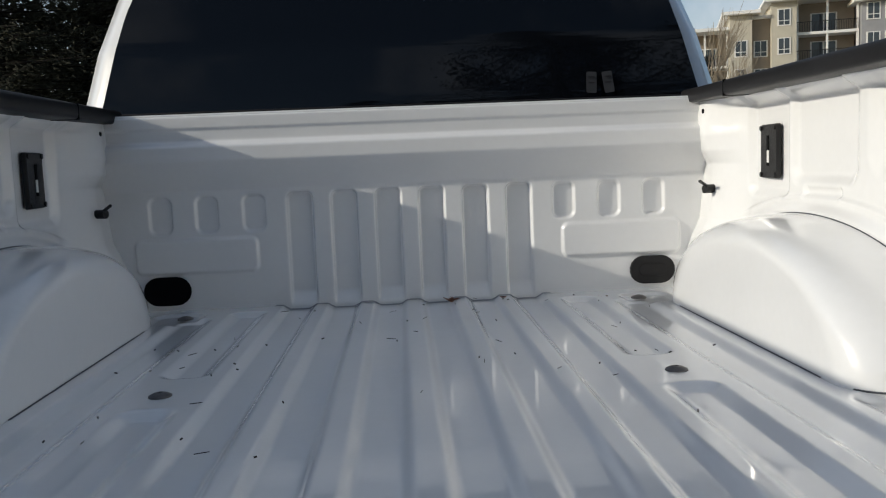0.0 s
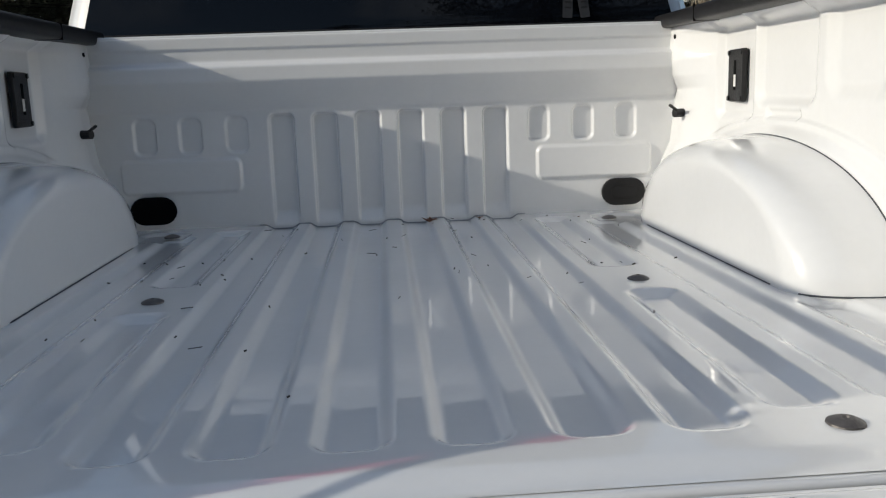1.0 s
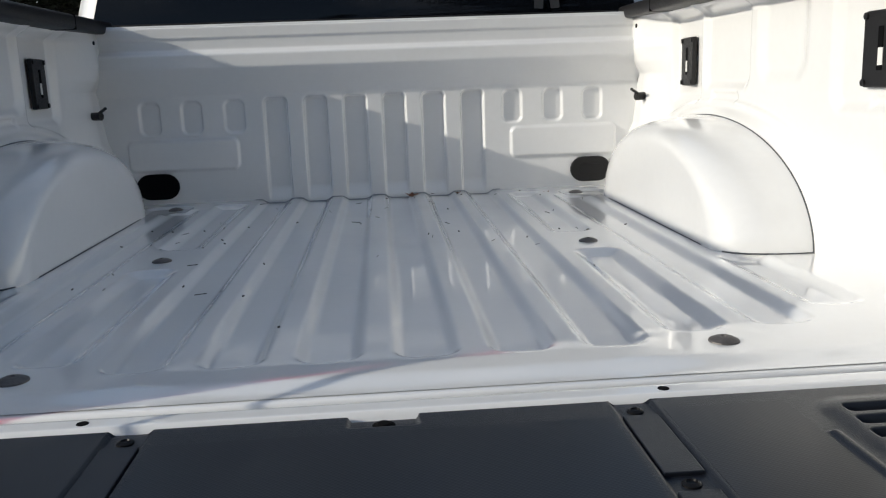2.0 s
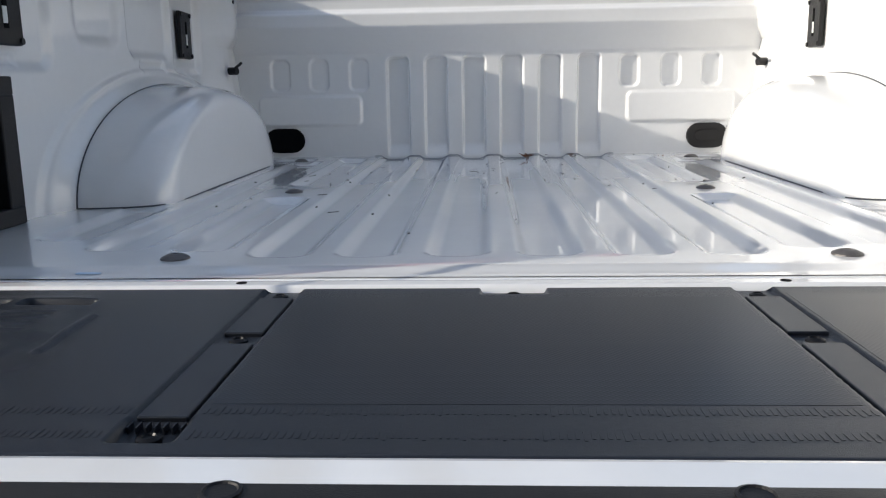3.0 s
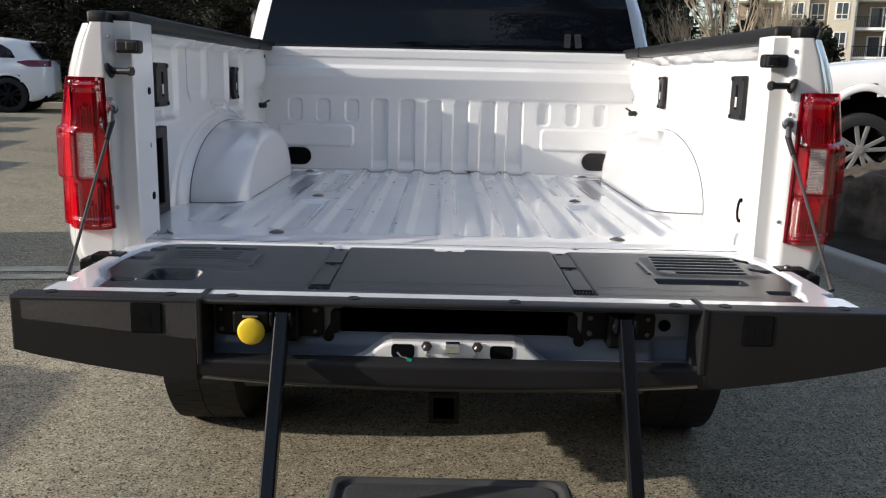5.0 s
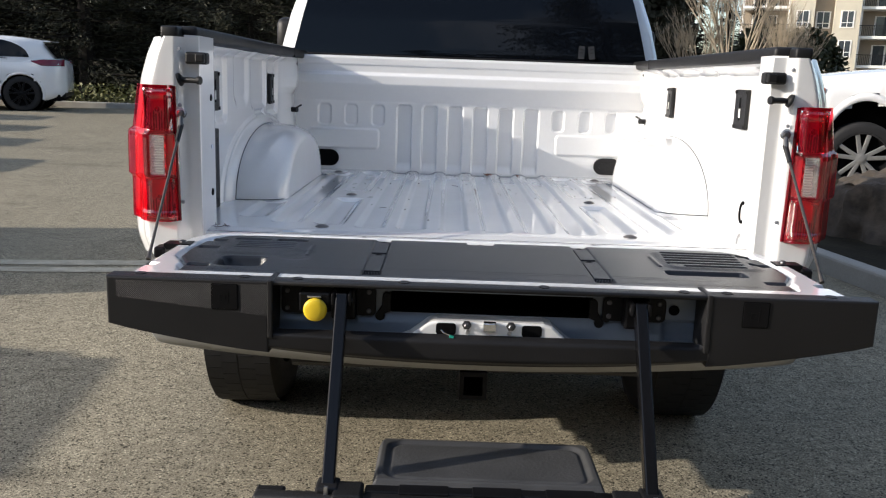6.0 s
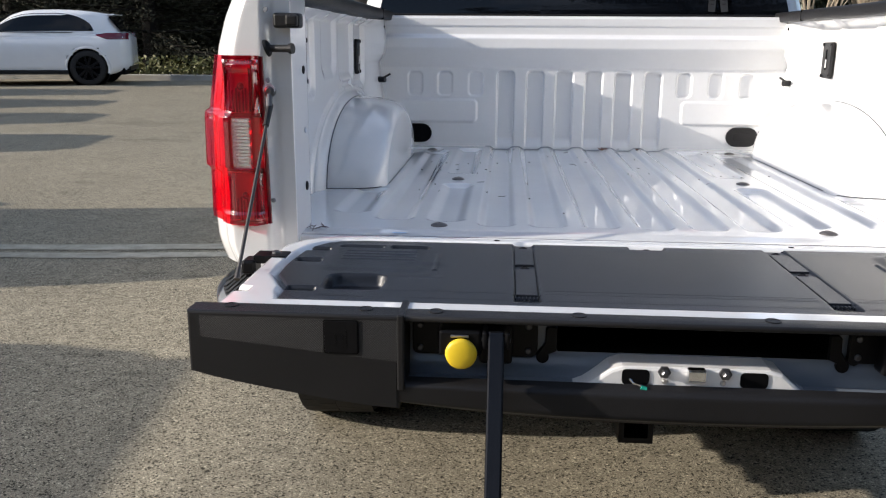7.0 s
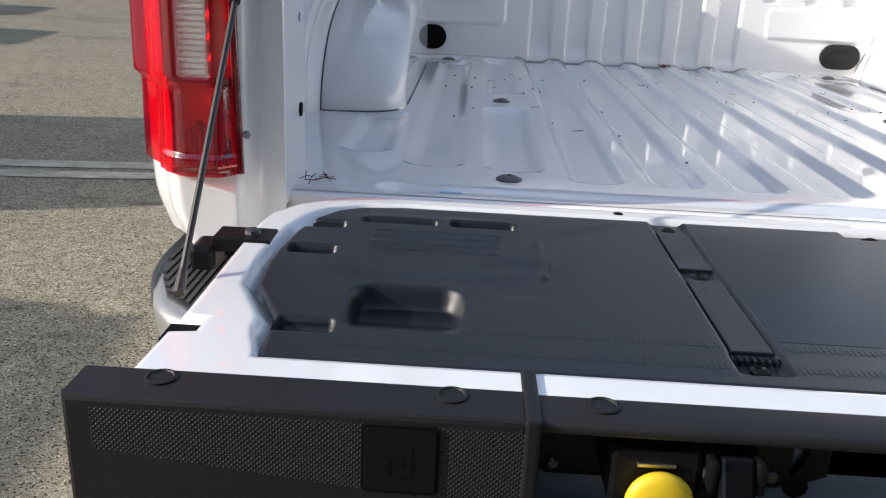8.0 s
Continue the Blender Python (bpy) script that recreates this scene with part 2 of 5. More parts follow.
def poly_dist(px, py, poly):
    """Signed distance to a polygon, negative inside."""
    d = np.full(px.shape, 1e9)
    inside = np.zeros(px.shape, dtype=bool)
    for (ax, ay), (bx, by) in zip(poly, poly[1:] + poly[:1]):
        ex, ey = bx - ax, by - ay
        t = np.clip(((px - ax) * ex + (py - ay) * ey) / (ex * ex + ey * ey), 0, 1)
        d = np.minimum(d, np.hypot(px - ax - t * ex, py - ay - t * ey))
        inside ^= ((ay > py) != (by > py)) & (px < ax + (py - ay) * ex / (ey if ey else 1e-9))
    return np.where(inside, -d, d)


def add_box(bm, x0, x1, y0, y1, z0, z1, bevel=0.0, m=None, seg=2):
    g = bmesh.ops.create_cube(bm, size=1.0)
    v = g["verts"]
    for p in v:
        p.co = Vector((x0 + (p.co.x + 0.5) * (x1 - x0), y0 + (p.co.y + 0.5) * (y1 - y0), z0 + (p.co.z + 0.5) * (z1 - z0)))
    if bevel:
        e = list({e for p in v for e in p.link_edges})
        r = bmesh.ops.bevel(bm, geom=e, offset=bevel, segments=seg, affect="EDGES", profile=0.5)
        v = list({p for f in r["faces"] for p in f.verts} | {p for p in v if p.is_valid})
    if m is not None:
        bmesh.ops.transform(bm, matrix=m, verts=[p for p in v if p.is_valid])
    return bm


def box(x0, x1, y0, y1, z0, z1, bevel=0.0, m=None):
    return add_box(bmesh.new(), x0, x1, y0, y1, z0, z1, bevel, m)


def add_rod(bm, a, b, r0, r1=None, seg=12):
    a, b = Vector(a), Vector(b)
    way = b - a
    q = way.to_track_quat("Z", "Y").to_matrix().to_4x4()
    bmesh.ops.create_cone(bm, cap_ends=True, segments=seg, radius1=r0, radius2=r0 if r1 is None else r1, depth=way.length,
                          matrix=Matrix.Translation((a + b) / 2) @ q)
    return bm


def rod(a, b, r0, r1=None, seg=12):
    return add_rod(bmesh.new(), a, b, r0, r1, seg)


def add_lathe(bm, profile, m, seg=24, caps=True):
    """Turn a profile of (radius, height) about the local z axis."""
    rings = []
    for r, h in profile:
        rings.append([bm.verts.new(m @ Vector((r * math.cos(2 * math.pi * i / seg), r * math.sin(2 * math.pi * i / seg), h))) for i in range(seg)])
    for p, q in zip(rings, rings[1:]):
        for i in range(seg):
            bm.faces.new((p[i], p[(i + 1) % seg], q[(i + 1) % seg], q[i]))
    for ring in (rings[0], rings[-1]) if caps else ():
        bm.faces.new(ring)
    return bm


def slab(outline, z0, z1, bevel=0.0, m=None):
    """A flat plate with the given outline (x, y), from z0 up to z1."""
    bm = bmesh.new()
    low = [bm.verts.new((x, y, z0)) for x, y in outline]
    f = bm.faces.new(low)
    r = bmesh.ops.extrude_face_region(bm, geom=[f])
    top = [v for v in r["geom"] if isinstance(v, bmesh.types.BMVert)]
    for v in top:
        v.co.z = z1
    if bevel:
        e = [e for e in bm.edges if all(v.co.z > (z0 + z1) / 2 for v in e.verts)]
        bmesh.ops.bevel(bm, geom=e, offset=bevel, segments=2, affect="EDGES", profile=0.5)
    if m is not None:
        bmesh.ops.transform(bm, matrix=m, verts=bm.verts)
    return bm


def oval(w, h, n=10):
    """Outline of a rounded bar w by h."""
    r = h / 2
    pts = [(w / 2 - r + r * math.cos(a), r * math.sin(a)) for a in np.linspace(-math.pi / 2, math.pi / 2, n)]
    return pts + [(-x, -y) for x, y in pts]


def rounded(w, h, r, n=5):
    pts = []
    for cx, cy, a0 in ((w / 2 - r, h / 2 - r, 0), (-w / 2 + r, h / 2 - r, 90), (-w / 2 + r, -h / 2 + r, 180), (w / 2 - r, -h / 2 + r, 270)):
        pts += [(cx + r * math.cos(radians(a0 + 90 * i / n)), cy + r * math.sin(radians(a0 + 90 * i / n))) for i in range(n + 1)]
    return pts


FACE_REAR = pose(0, 0, 0, 90, 0, 0)  # plate outline x, y -> x, z; its thickness towards -y


def ground_z(y):
    return 0.018 * y


# ---- ground ----
gx = np.concatenate([[-900, -300, -120, -60, -40], np.arange(-30, 12.1, 0.25), [20, 40, 80, 200, 900]])
gy = np.concatenate([[-900, -200, -60, -20, -10], np.arange(-6, 19.31, 0.25), [26, 40, 80, 200, 900]])
GX, GY = np.meshgrid(gx, gy, indexing="ij")
swell = 0.012 * np.sin(GX * 0.9 + 1.3) * np.sin(GY * 0.7) + 0.008 * np.sin(GX * 2.1) * np.sin(GY * 1.7 + 0.5)
swell *= S((40 - np.hypot(GX, GY)) / 30) * S((np.hypot(GX, GY - 1.1) - 1.5) / 2)
ground = sheet("ground", np.stack([GX, GY, ground_z(np.clip(GY, -200, 200)) + swell], -1), ASPHALT)
tagged(ground, "worn grey asphalt of a sunny car park", "ground", kind="structure")

for y0, y1 in ((-0.155, -0.040), (0.030, 0.155)):
    U, V = np.meshgrid(np.linspace(-7.0, 3.0, 121), np.linspace(y0, y1, 5), indexing="ij")
    LX, LY = -3.35 + 0.9947 * U - 0.1028 * V, 3.06 + 0.1028 * U + 0.9947 * V
    dz = 0.012 * np.sin(LX * 0.9 + 1.3) * np.sin(LY * 0.7) + 0.008 * np.sin(LX * 2.1) * np.sin(LY * 1.7 + 0.5)
    dz *= S((np.hypot(LX, LY - 1.1) - 1.5) / 2)
    line = sheet("stall_line", np.stack([LX, LY, ground_z(LY) + dz + 0.005], -1), LINEPAINT)
    tagged(line, "worn pale painted parking stall line", "road marking", "stall lines", kind="structure")

# ---- pickup truck ----
truck = tagged(new("pickup_truck"), "white pickup truck with its tailgate down and bed empty", "pickup truck")

# bed floor
fx, fy = np.linspace(-0.835, 0.835, 501), np.linspace(0.052, 1.712, 361)
X, Y = np.meshgrid(fx, fy, indexing="ij")
drop = np.zeros_like(X)
for c in (0.0625, 0.185, 0.305):
    for s in (-1, 1):
        drop = np.maximum(drop, rrect(X, Y, s * c - 0.036, s * c + 0.036, 0.165, 1.9, 0.024, 0.022))
for s in (-1, 1):
    for y0, y1 in ((0.212, 0.748), (0.965, 1.62)):
        drop = np.maximum(drop, rrect(X, Y, s * 0.426 - 0.035, s * 0.426 + 0.035, y0, y1, 0.020, 0.032))
    drop = np.maximum(drop, rrect(X, Y, s * 0.552 - 0.036, s * 0.552 + 0.036, 0.222, 1.55, 0.020, 0.032))
    drop = np.maximum(drop, 0.8 * rrect(X, Y, s * 0.668 - 0.034, s * 0.668 + 0.034, 0.30, 0.64, 0.020, 0.034))
    drop = np.maximum(drop, 0.6 * rrect(X, Y, s * 0.60 - 0.06, s * 0.60 + 0.06, 1.50, 1.64, 0.04, 0.02))
X = np.where(np.abs(X) > 0.70, np.sign(X) * (0.70 + (np.abs(X) - 0.70) * (1 - 0.72 * S((0.16 - Y) / 0.10))), X)
Z = 0.9015 - 0.0115 * drop - 0.004 * S((0.11 - Y) / 0.05)
bed_floor = sheet("bed_floor", np.stack([X, Y, Z], -1), PAINT, truck, "white ribbed steel bed floor, dusty and glossy")
part("floor_lip", add_box(bmesh.new(), -0.745, 0.745, 0.040, 0.062, 0.860, 0.8965, 0.006), PAINT, bed_floor, smooth=True)

# front wall of the bed
wx, wz = np.linspace(-0.84, 0.84, 701), np.linspace(0.885, 1.416, 161)
X, Z = np.meshgrid(wx, wz, indexing="ij")
lean = np.clip((Z - 1.217) / 0.078, 0, 1)
Y = 1.704 - 0.050 * (0.75 * lean + 0.25 * S(lean)) + 0.020 * S((Z - 1.330) / 0.018) - 0.004 * S((Z - 1.374) / 0.006) + 0.02 * S((Z - 1.408) / 0.01)
rib = np.zeros_like(X)
for c in (0.058, 0.175, 0.292):
    for s in (-1, 1):
        rib = np.maximum(rib, rrect(X, Z, s * c - 0.034, s * c + 0.034, 0.80, 1.204, 0.016, 0.008) * S((Z - 0.893) / 0.05))
for c in (0.413, 0.537, 0.658):
    for s in (-1, 1):
        rib = np.maximum(rib, 0.55 * rrect(X, Z, s * c - 0.029, s * c + 0.029, 1.106, 1.200, 0.018, 0.008))
Y += 0.017 * rib
for s in (-1, 1):
    Y -= 0.008 * rrect(X, Z, s * 0.568 - 0.16, s * 0.568 + 0.16, 1.0, 1.09, 0.018, 0.010)
front_panel = sheet("front_panel", np.stack([X, Y, Z], -1), PAINT, truck, "white stamped front wall of the bed, ribbed")
part("top_flange", add_box(bmesh.new(), -0.80, 0.80, 1.674, 1.735, 1.405, 1.4165, 0.004), PAINT, front_panel)
for s in (-1, 1):
    plug = part("oval_plug", slab(oval(0.124, 0.076), -0.004, 0.006, 0.003, pose(s * 0.652, 1.700, 0.954) @ FACE_REAR), BLACK if s > 0 else DARK, front_panel, "black oval drain plug")
    if s > 0:
        part("plug_rib", slab(oval(0.075, 0.034), 0.006, 0.009, 0.001, pose(s * 0.652, 1.700, 0.954) @ FACE_REAR), BLACK, plug)

def floor_z(x):
    """Height of the corrugated floor at its front edge."""
    low = max(float(rrect(np.array(x), np.array(1.6), sg * c - 0.036, sg * c + 0.036, 0.165, 1.9, 0.024, 0.022)) for c in (0.0625, 0.185, 0.305) for sg in (-1, 1))
    return 0.9015 - 0.0115 * low


# thin grey rods along the seam; the crease's shading is in their colour
bm = bmesh.new()
run_x = np.linspace(-0.37, 0.37, 75)
for x0, x1 in zip(run_x, run_x[1:]):
    add_rod(bm, (x0, 1.6985, floor_z(x0) + 0.002), (x1, 1.6985, floor_z(x1) + 0.002), 0.0016, seg=5)
part("seam_sealer", bm, PALESEAL, front_panel, "grey wavy floor seam, its crease shading put into the colour")

# side walls of the bed
def wall_w(Y, Z, s=-1):
    """Half width of the bed at (y, z), with its stamped panels."""
    Y, Z = np.asarray(Y, dtype=float), np.asarray(Z, dtype=float)
    W = 0.826 + 0.004 * S((Z - 0.91) / 0.20) - 0.035 * S((Z - 1.37) / 0.03)
    front = np.interp(Z, [0.885, 0.93, 1.0, 1.09, 1.17, 1.235, 1.27, 1.31, 1.41], [0.705, 0.715, 0.745, 0.785, 0.795, 0.800, 0.778, 0.770, 0.776])
    kf = S((Y - 1.46) / 0.19)
    W = W * (1 - kf) + front * kf
    W = W + 0.011 * rrect(Y, Z, 0.33, 0.64, 1.165, 1.375, 0.03, 0.026) + 0.006 * rrect(Y, Z, 0.40, 0.53, 1.168, 1.186, 0.008, 0.012)
    W = W + 0.013 * rrect(Y, Z, 1.00, 1.255, 1.20, 1.42, 0.03, 0.030)
    W = W + 0.009 * rrect(Y, Z, 0.75, 0.94, 1.22, 1.42, 0.04, 0.045)
    W = W + 0.013 * rrect(Y, Z, 1.28, 1.475, 1.165, 1.42, 0.02, 0.026)
    W = W + 0.007 * rrect(Y, Z, 1.05, 1.20, 1.165, 1.185, 0.008, 0.012)
    ring = np.hypot((Y - 1.14) / 0.525, (Z - 0.893) / 0.237)
    W = W - (0.007 * S((1.185 - ring) / 0.035) + 0.020 * S((1.12 - ring) / 0.12)) * S((1.55 - Y) / 0.1)
    kr = S(((0.225 if s < 0 else 0.175) - Y) / 0.075)
    return W * (1 - kr) + 0.736 * kr + 0.045 * S((0.02 - Y) / 0.03)


sy, sz = np.linspace(0.0, 1.712, 361), np.linspace(0.885, 1.41, 131)
Y, Z = np.meshgrid(sy, sz, indexing="ij")
pocket_cut = (Y > 0.335) & (Y < 0.432) & (Z > 0.922) & (Z < 1.128)
bed_sides = {}
for s in (-1, 1):
    bed_sides[s] = sheet("bed_side", np.stack([s * wall_w(Y, Z, s), Y, Z], -1), PAINT, truck, "white stamped inner bed side", flip=s < 0, keep=~(pocket_cut & (s < 0))[:-1, :-1])

# wheel housings in the bed
th = np.linspace(0, math.pi, 97)
ct, st = np.cos(th), np.sin(th)
outer_y = 1.14 + ct * np.where(ct < 0, 0.525, 0.47)
outer_z = 0.893 + 0.240 * st
inner_y = 1.06 + np.sign(ct) * np.abs(ct) ** 0.93 * np.where(ct < 0, 0.345, 0.365)
inner_z = 0.893 + 0.182 * st ** 0.93
rings_y, rings_z, rings_g = [], [], []
for a in np.linspace(0, math.pi / 2, 57):
    f, g = math.cos(a) ** 0.78, math.sin(a) ** 0.78
    rings_y.append(inner_y * (1 - f) + outer_y * f)
    rings_z.append(inner_z * (1 - f) + outer_z * f)
    rings_g.append(np.full_like(th, g))
for q in np.linspace(0.06, 1, 14):
    k = 1 - q
    rings_y.append(1.06 + (inner_y - 1.06) * k)
    rings_z.append(0.893 + (inner_z - 0.893) * k)
    rings_g.append(np.full_like(th, 1.0))
HY, HZ, HG = np.array(rings_y).T, np.array(rings_z).T, np.array(rings_g).T
base_w = 0.812
for s in (-1, 1):
    hx = base_w + (0.634 - base_w) * HG
    housing = sheet("wheel_housing", np.stack([s * hx, HY, HZ], -1), PAINT, truck, "white rounded wheel housing inside the bed", flip=s > 0)
    bm = bmesh.new()
    seam = np.stack([s * (wall_w(outer_y, outer_z) - 0.001), outer_y, outer_z], -1)[12:]
    for a, b in zip(seam, seam[1:]):
        add_rod(bm, a, b, 0.0017, seg=5)
    foot = np.stack([s * hx[-1], HY[-1], np.full(HY.shape[1], 0.902)], -1)[:42]
    for a, b in zip(foot, foot[1:]):
        add_rod(bm, a, b, 0.0017, seg=5)
    add_rod(bm, (s * 0.633, 1.417, 0.902), (s * 0.633, 0.74, 0.902), 0.0016, seg=5)
    part("seam_sealer", bm, SEALER, housing, "grey seam round the wheel housing")

# rails, outer skins and rear corners
for s in (-1, 1):
    rail = part("rail_cap", add_box(bmesh.new(), s * 0.789 - 0.043, s * 0.789 + 0.043, 0.035, 1.74, 1.397, 1.434, 0.009), BLACK, truck, "black plastic bed rail cap", True)
    part("rail_end", add_box(bmesh.new(), s * 0.804 - 0.022, s * 0.804 + 0.022, -0.012, 0.036, 1.398, 1.431, 0.006), BLACK, rail, smooth=True)
    part("rail_seam", box(s * 0.789 - 0.0435, s * 0.789 + 0.0435, 1.43, 1.434, 1.396, 1.4345), DARK, rail)
    oy, oz = np.linspace(-0.006, 1.76, 121), np.linspace(0.44, 1.405, 69)
    Y, Z = np.meshgrid(oy, oz, indexing="ij")
    out = np.interp(Z, [0.55, 0.75, 0.95, 1.15, 1.30, 1.36, 1.405], [0.90, 0.925, 0.935, 0.932, 0.910, 0.892, 0.872]) - 0.025 * S((0.90 - Z) / 0.10) * S((0.3 - Y) / 0.3) - 0.05 * S((0.10 - Y) / 0.106) ** 2
    hole = (np.hypot(Y - 1.14, Z - 0.42) < 0.46) | ((Y < 1.14) & (Z < 0.57 - 0.13 * Y)) | ((Y < 0.26) & (Z < 0.832))
    sheet("outer_skin", np.stack([s * out, Y, Z], -1), PAINT, truck, "white painted outer bed side", keep=~hole[:-1, :-1])
    rx, rz = np.linspace(0, 1, 21), np.linspace(0.836, 1.405, 61)
    U, Z = np.meshgrid(rx, rz, indexing="ij")
    o = np.interp(Z, [0.55, 0.75, 0.95, 1.15, 1.30, 1.36, 1.405], [0.85, 0.875, 0.885, 0.882, 0.860, 0.842, 0.822]) - 0.025 * S((0.90 - Z) / 0.10)
    Xr = 0.733 + (o - 0.733) * U
    Yr = 0.0 - 0.026 * S((Xr - 0.765) / 0.022) + 0.020 * S((U - 0.88) / 0.12)
    corner = sheet("rear_corner", np.stack([s * Xr, Yr, Z], -1), PAINT, truck, "white rear corner post of the bed")

    # tail lamp
    def lamp_block(z0, z1, x0, x1, y0=-0.05, y1=-0.015, bevel=0.008):
        return add_box(bmesh.new(), min(s * x0, s * x1), max(s * x0, s * x1), y0, y1, z0, z1, bevel)
    lamp = tagged(new("tail_lamp"), "red tail lamp with a clear reversing lens")
    lamp.parent = truck
    lamp.location.x = 0.010 if s > 0 else 0.0
    part("housing", lamp_block(0.934, 1.284, 0.788, 0.872, -0.006, -0.001, 0.001), DEEPRED, lamp)
    part("inner_rim", rod((s * 0.7835, -0.0255, 0.936), (s * 0.7895, -0.0255, 1.282), 0.0048, seg=8), DEEPRED, lamp)
    for z0, z1 in ((1.276, 1.284), (1.160, 1.168), (1.047, 1.055), (0.934, 0.942)):
        part("divider", lamp_block(z0, z1, 0.792, 0.868, -0.034, -0.006, 0.001), DEEPRED, lamp)
    for z0, z1 in ((1.169, 1.275), (0.943, 1.046)):
        RX, RZ = np.meshgrid(np.linspace(0.794, 0.868, 121), np.linspace(z0, z1, 81), indexing="ij")
        dish = np.hypot((RX - 0.831) / 0.037, (RZ - (z0 + z1) / 2) / 0.053)
        flute = np.abs(np.sin((RX - 0.794) * math.pi / 0.0066)) * (0.0030 - 0.0014 * S((RZ - z0 - 0.055) / 0.01))
        pillow = np.abs(np.sin((RZ - z0) * math.pi / 0.0088)) * 0.0018 * S((RZ - z0 - 0.058) / 0.012)
        ry = -0.014 - 0.010 * np.clip(dish, 0, 1.3) ** 2 - flute - pillow
        sheet("reflector", np.stack([s * RX, np.maximum(ry, -0.037), RZ], -1), REFLECTOR, lamp, "fluted bright reflector")
        fins = bmesh.new()
        for q in range(10):
            x = 0.7995 + 0.0070 * q + 0.0012 * (q % 2)
            top_ = z0 + (0.050 if 2 < q < 8 else 0.098) - 0.004 * (q % 3)
            add_box(fins, min(s * x, s * (x + 0.0012)), max(s * x, s * (x + 0.0012)), -0.034, -0.012, z0 + 0.003 + 0.003 * (q % 2), top_)
        part("optic_fins", fins, DEEPRED, lamp)
        bulb = add_lathe(bmesh.new(), [(0.012, 0), (0.011, 0.004), (0.007, 0.006), (0.009, 0.012), (0.006, 0.019), (0.002, 0.021)], pose(s * 0.834, -0.010, (z0 + z1) / 2, 90), 14)
        part("bulb", bulb, DEEPRED, lamp, smooth=True)
    RX, RZ = np.meshgrid(np.linspace(0.8135, 0.8515, 31), np.linspace(1.050, 1.166, 93), indexing="ij")
    ry = -0.020 - 0.008 * ((RX - 0.8325) / 0.019) ** 2 - 0.0035 * np.abs(np.sin((RZ - 1.056) * math.pi / 0.026))
    sheet("reflector", np.stack([s * RX, ry, RZ], -1), REFLECTOR, lamp, "banded bright reflector")
    part("inner_plate", lamp_block(1.054, 1.161, 0.853, 0.872, -0.034, -0.006, 0.001), DEEPRED, lamp)
    LX, LZ = np.meshgrid(np.linspace(0, 1.35, 55), np.linspace(0.934, 1.284, 141), indexing="ij")
    fx_, wrap = np.minimum(LX, 1), np.maximum(LX - 1, 0) / 0.35
    near = np.interp(LZ, [0.934, 1.284], [0.784, 0.790])
    nose = 0.010 * rrect(LZ, LZ * 0, 1.045, 1.168, -1, 1, 0.006, 0.010)
    wide = np.interp(LZ, [0.55, 0.75, 0.95, 1.15, 1.30], [0.85, 0.875, 0.885, 0.882, 0.860]) + 0.007 + nose
    lx_ = near + (wide - near) * fx_
    swell = 0.022 * S(fx_ / 0.22) * S((1 - fx_) / 0.45) + 0.004 * rrect(lx_, LZ, 0.852, 0.95, 1.052, 1.163, 0.006, 0.006) * S((1 - fx_) / 0.2)
    swell += (0.006 * rrect(lx_, LZ, 0.70, 0.95, 1.254, 1.270, 0.004, 0.006) + 0.005 * rrect(lx_, LZ, 0.70, 0.95, 0.944, 0.960, 0.004, 0.006)) * S((1 - fx_) / 0.1)
    swell -= 0.004 * rrect(lx_, LZ, 0.812, 0.852, 1.056, 1.158, 0.004, 0.004)
    ly_ = -0.024 - swell + 0.014 * S((fx_ - 0.78) / 0.22) ** 2 + 0.085 * wrap
    lx_ = lx_ + 0.05 * (1 - S((0.10 - ly_) / 0.108) ** 2) * (wrap > 0) * S(wrap / 0.3)
    inlay = (lx_ > 0.815) & (lx_ < 0.850) & (LZ > 1.059) & (LZ < 1.156)
    sheet("red_lens", np.stack([s * lx_, ly_, LZ], -1), REDLENS, lamp, "glossy red one-piece lens", keep=~inlay[:-1, :-1], flip=s > 0)
    reverse = part("reverse_lens", lamp_block(1.056, 1.159, 0.813, 0.852, -0.045, -0.0425, 0.001), REVLENS, lamp, "clear ribbed reversing lens")
    for k in range(14):
        part("lens_rib", lamp_block(1.0605 + 0.0069 * k, 1.0650 + 0.0069 * k, 0.816, 0.849, -0.0465, -0.0445, 0.0006), REVLENS, reverse)

# cab
cz = np.array([0.50, 0.90, 1.20, 1.40, 1.44, 1.60, 1.80, 1.90, 1.94])
half_w = np.array([0.94, 0.96, 0.96, 0.91, 0.882, 0.845, 0.785, 0.73, 0.60])
back = np.array([1.78, 1.78, 1.78, 1.78, 1.785, 1.82, 1.90, 1.97, 2.06])
Tt, Zi = np.meshgrid(np.linspace(0, 1, 61), np.linspace(0, 8, 65), indexing="ij")
hw, bk, zz = (np.interp(Zi, np.arange(9), a) for a in (half_w, back, cz))
ang = (Tt - 0.5) * 2
cx = hw * np.clip(ang * 1.9, -1, 1)
edge = np.clip((np.abs(ang) - 0.526) / 0.474, 0, 1)
cyy = bk + 0.03 * S((np.abs(ang) - 0.44) / 0.09) + 1.9 * edge
cab = sheet("cab", np.stack([cx, cyy, zz], -1), PAINT, truck, "white painted cab of the truck")
part("roof", add_box(bmesh.new(), -0.62, 0.62, 2.03, 3.9, 1.90, 1.955, 0.03), PAINT, cab, smooth=True)
U, V = np.meshgrid(np.linspace(-1, 1, 41), np.linspace(0, 1, 21), indexing="ij")
gz = 1.425 + 0.44 * V
gw = np.interp(gz, [1.425, 1.44, 1.70, 1.87], [0.812, 0.810, 0.752, 0.690])
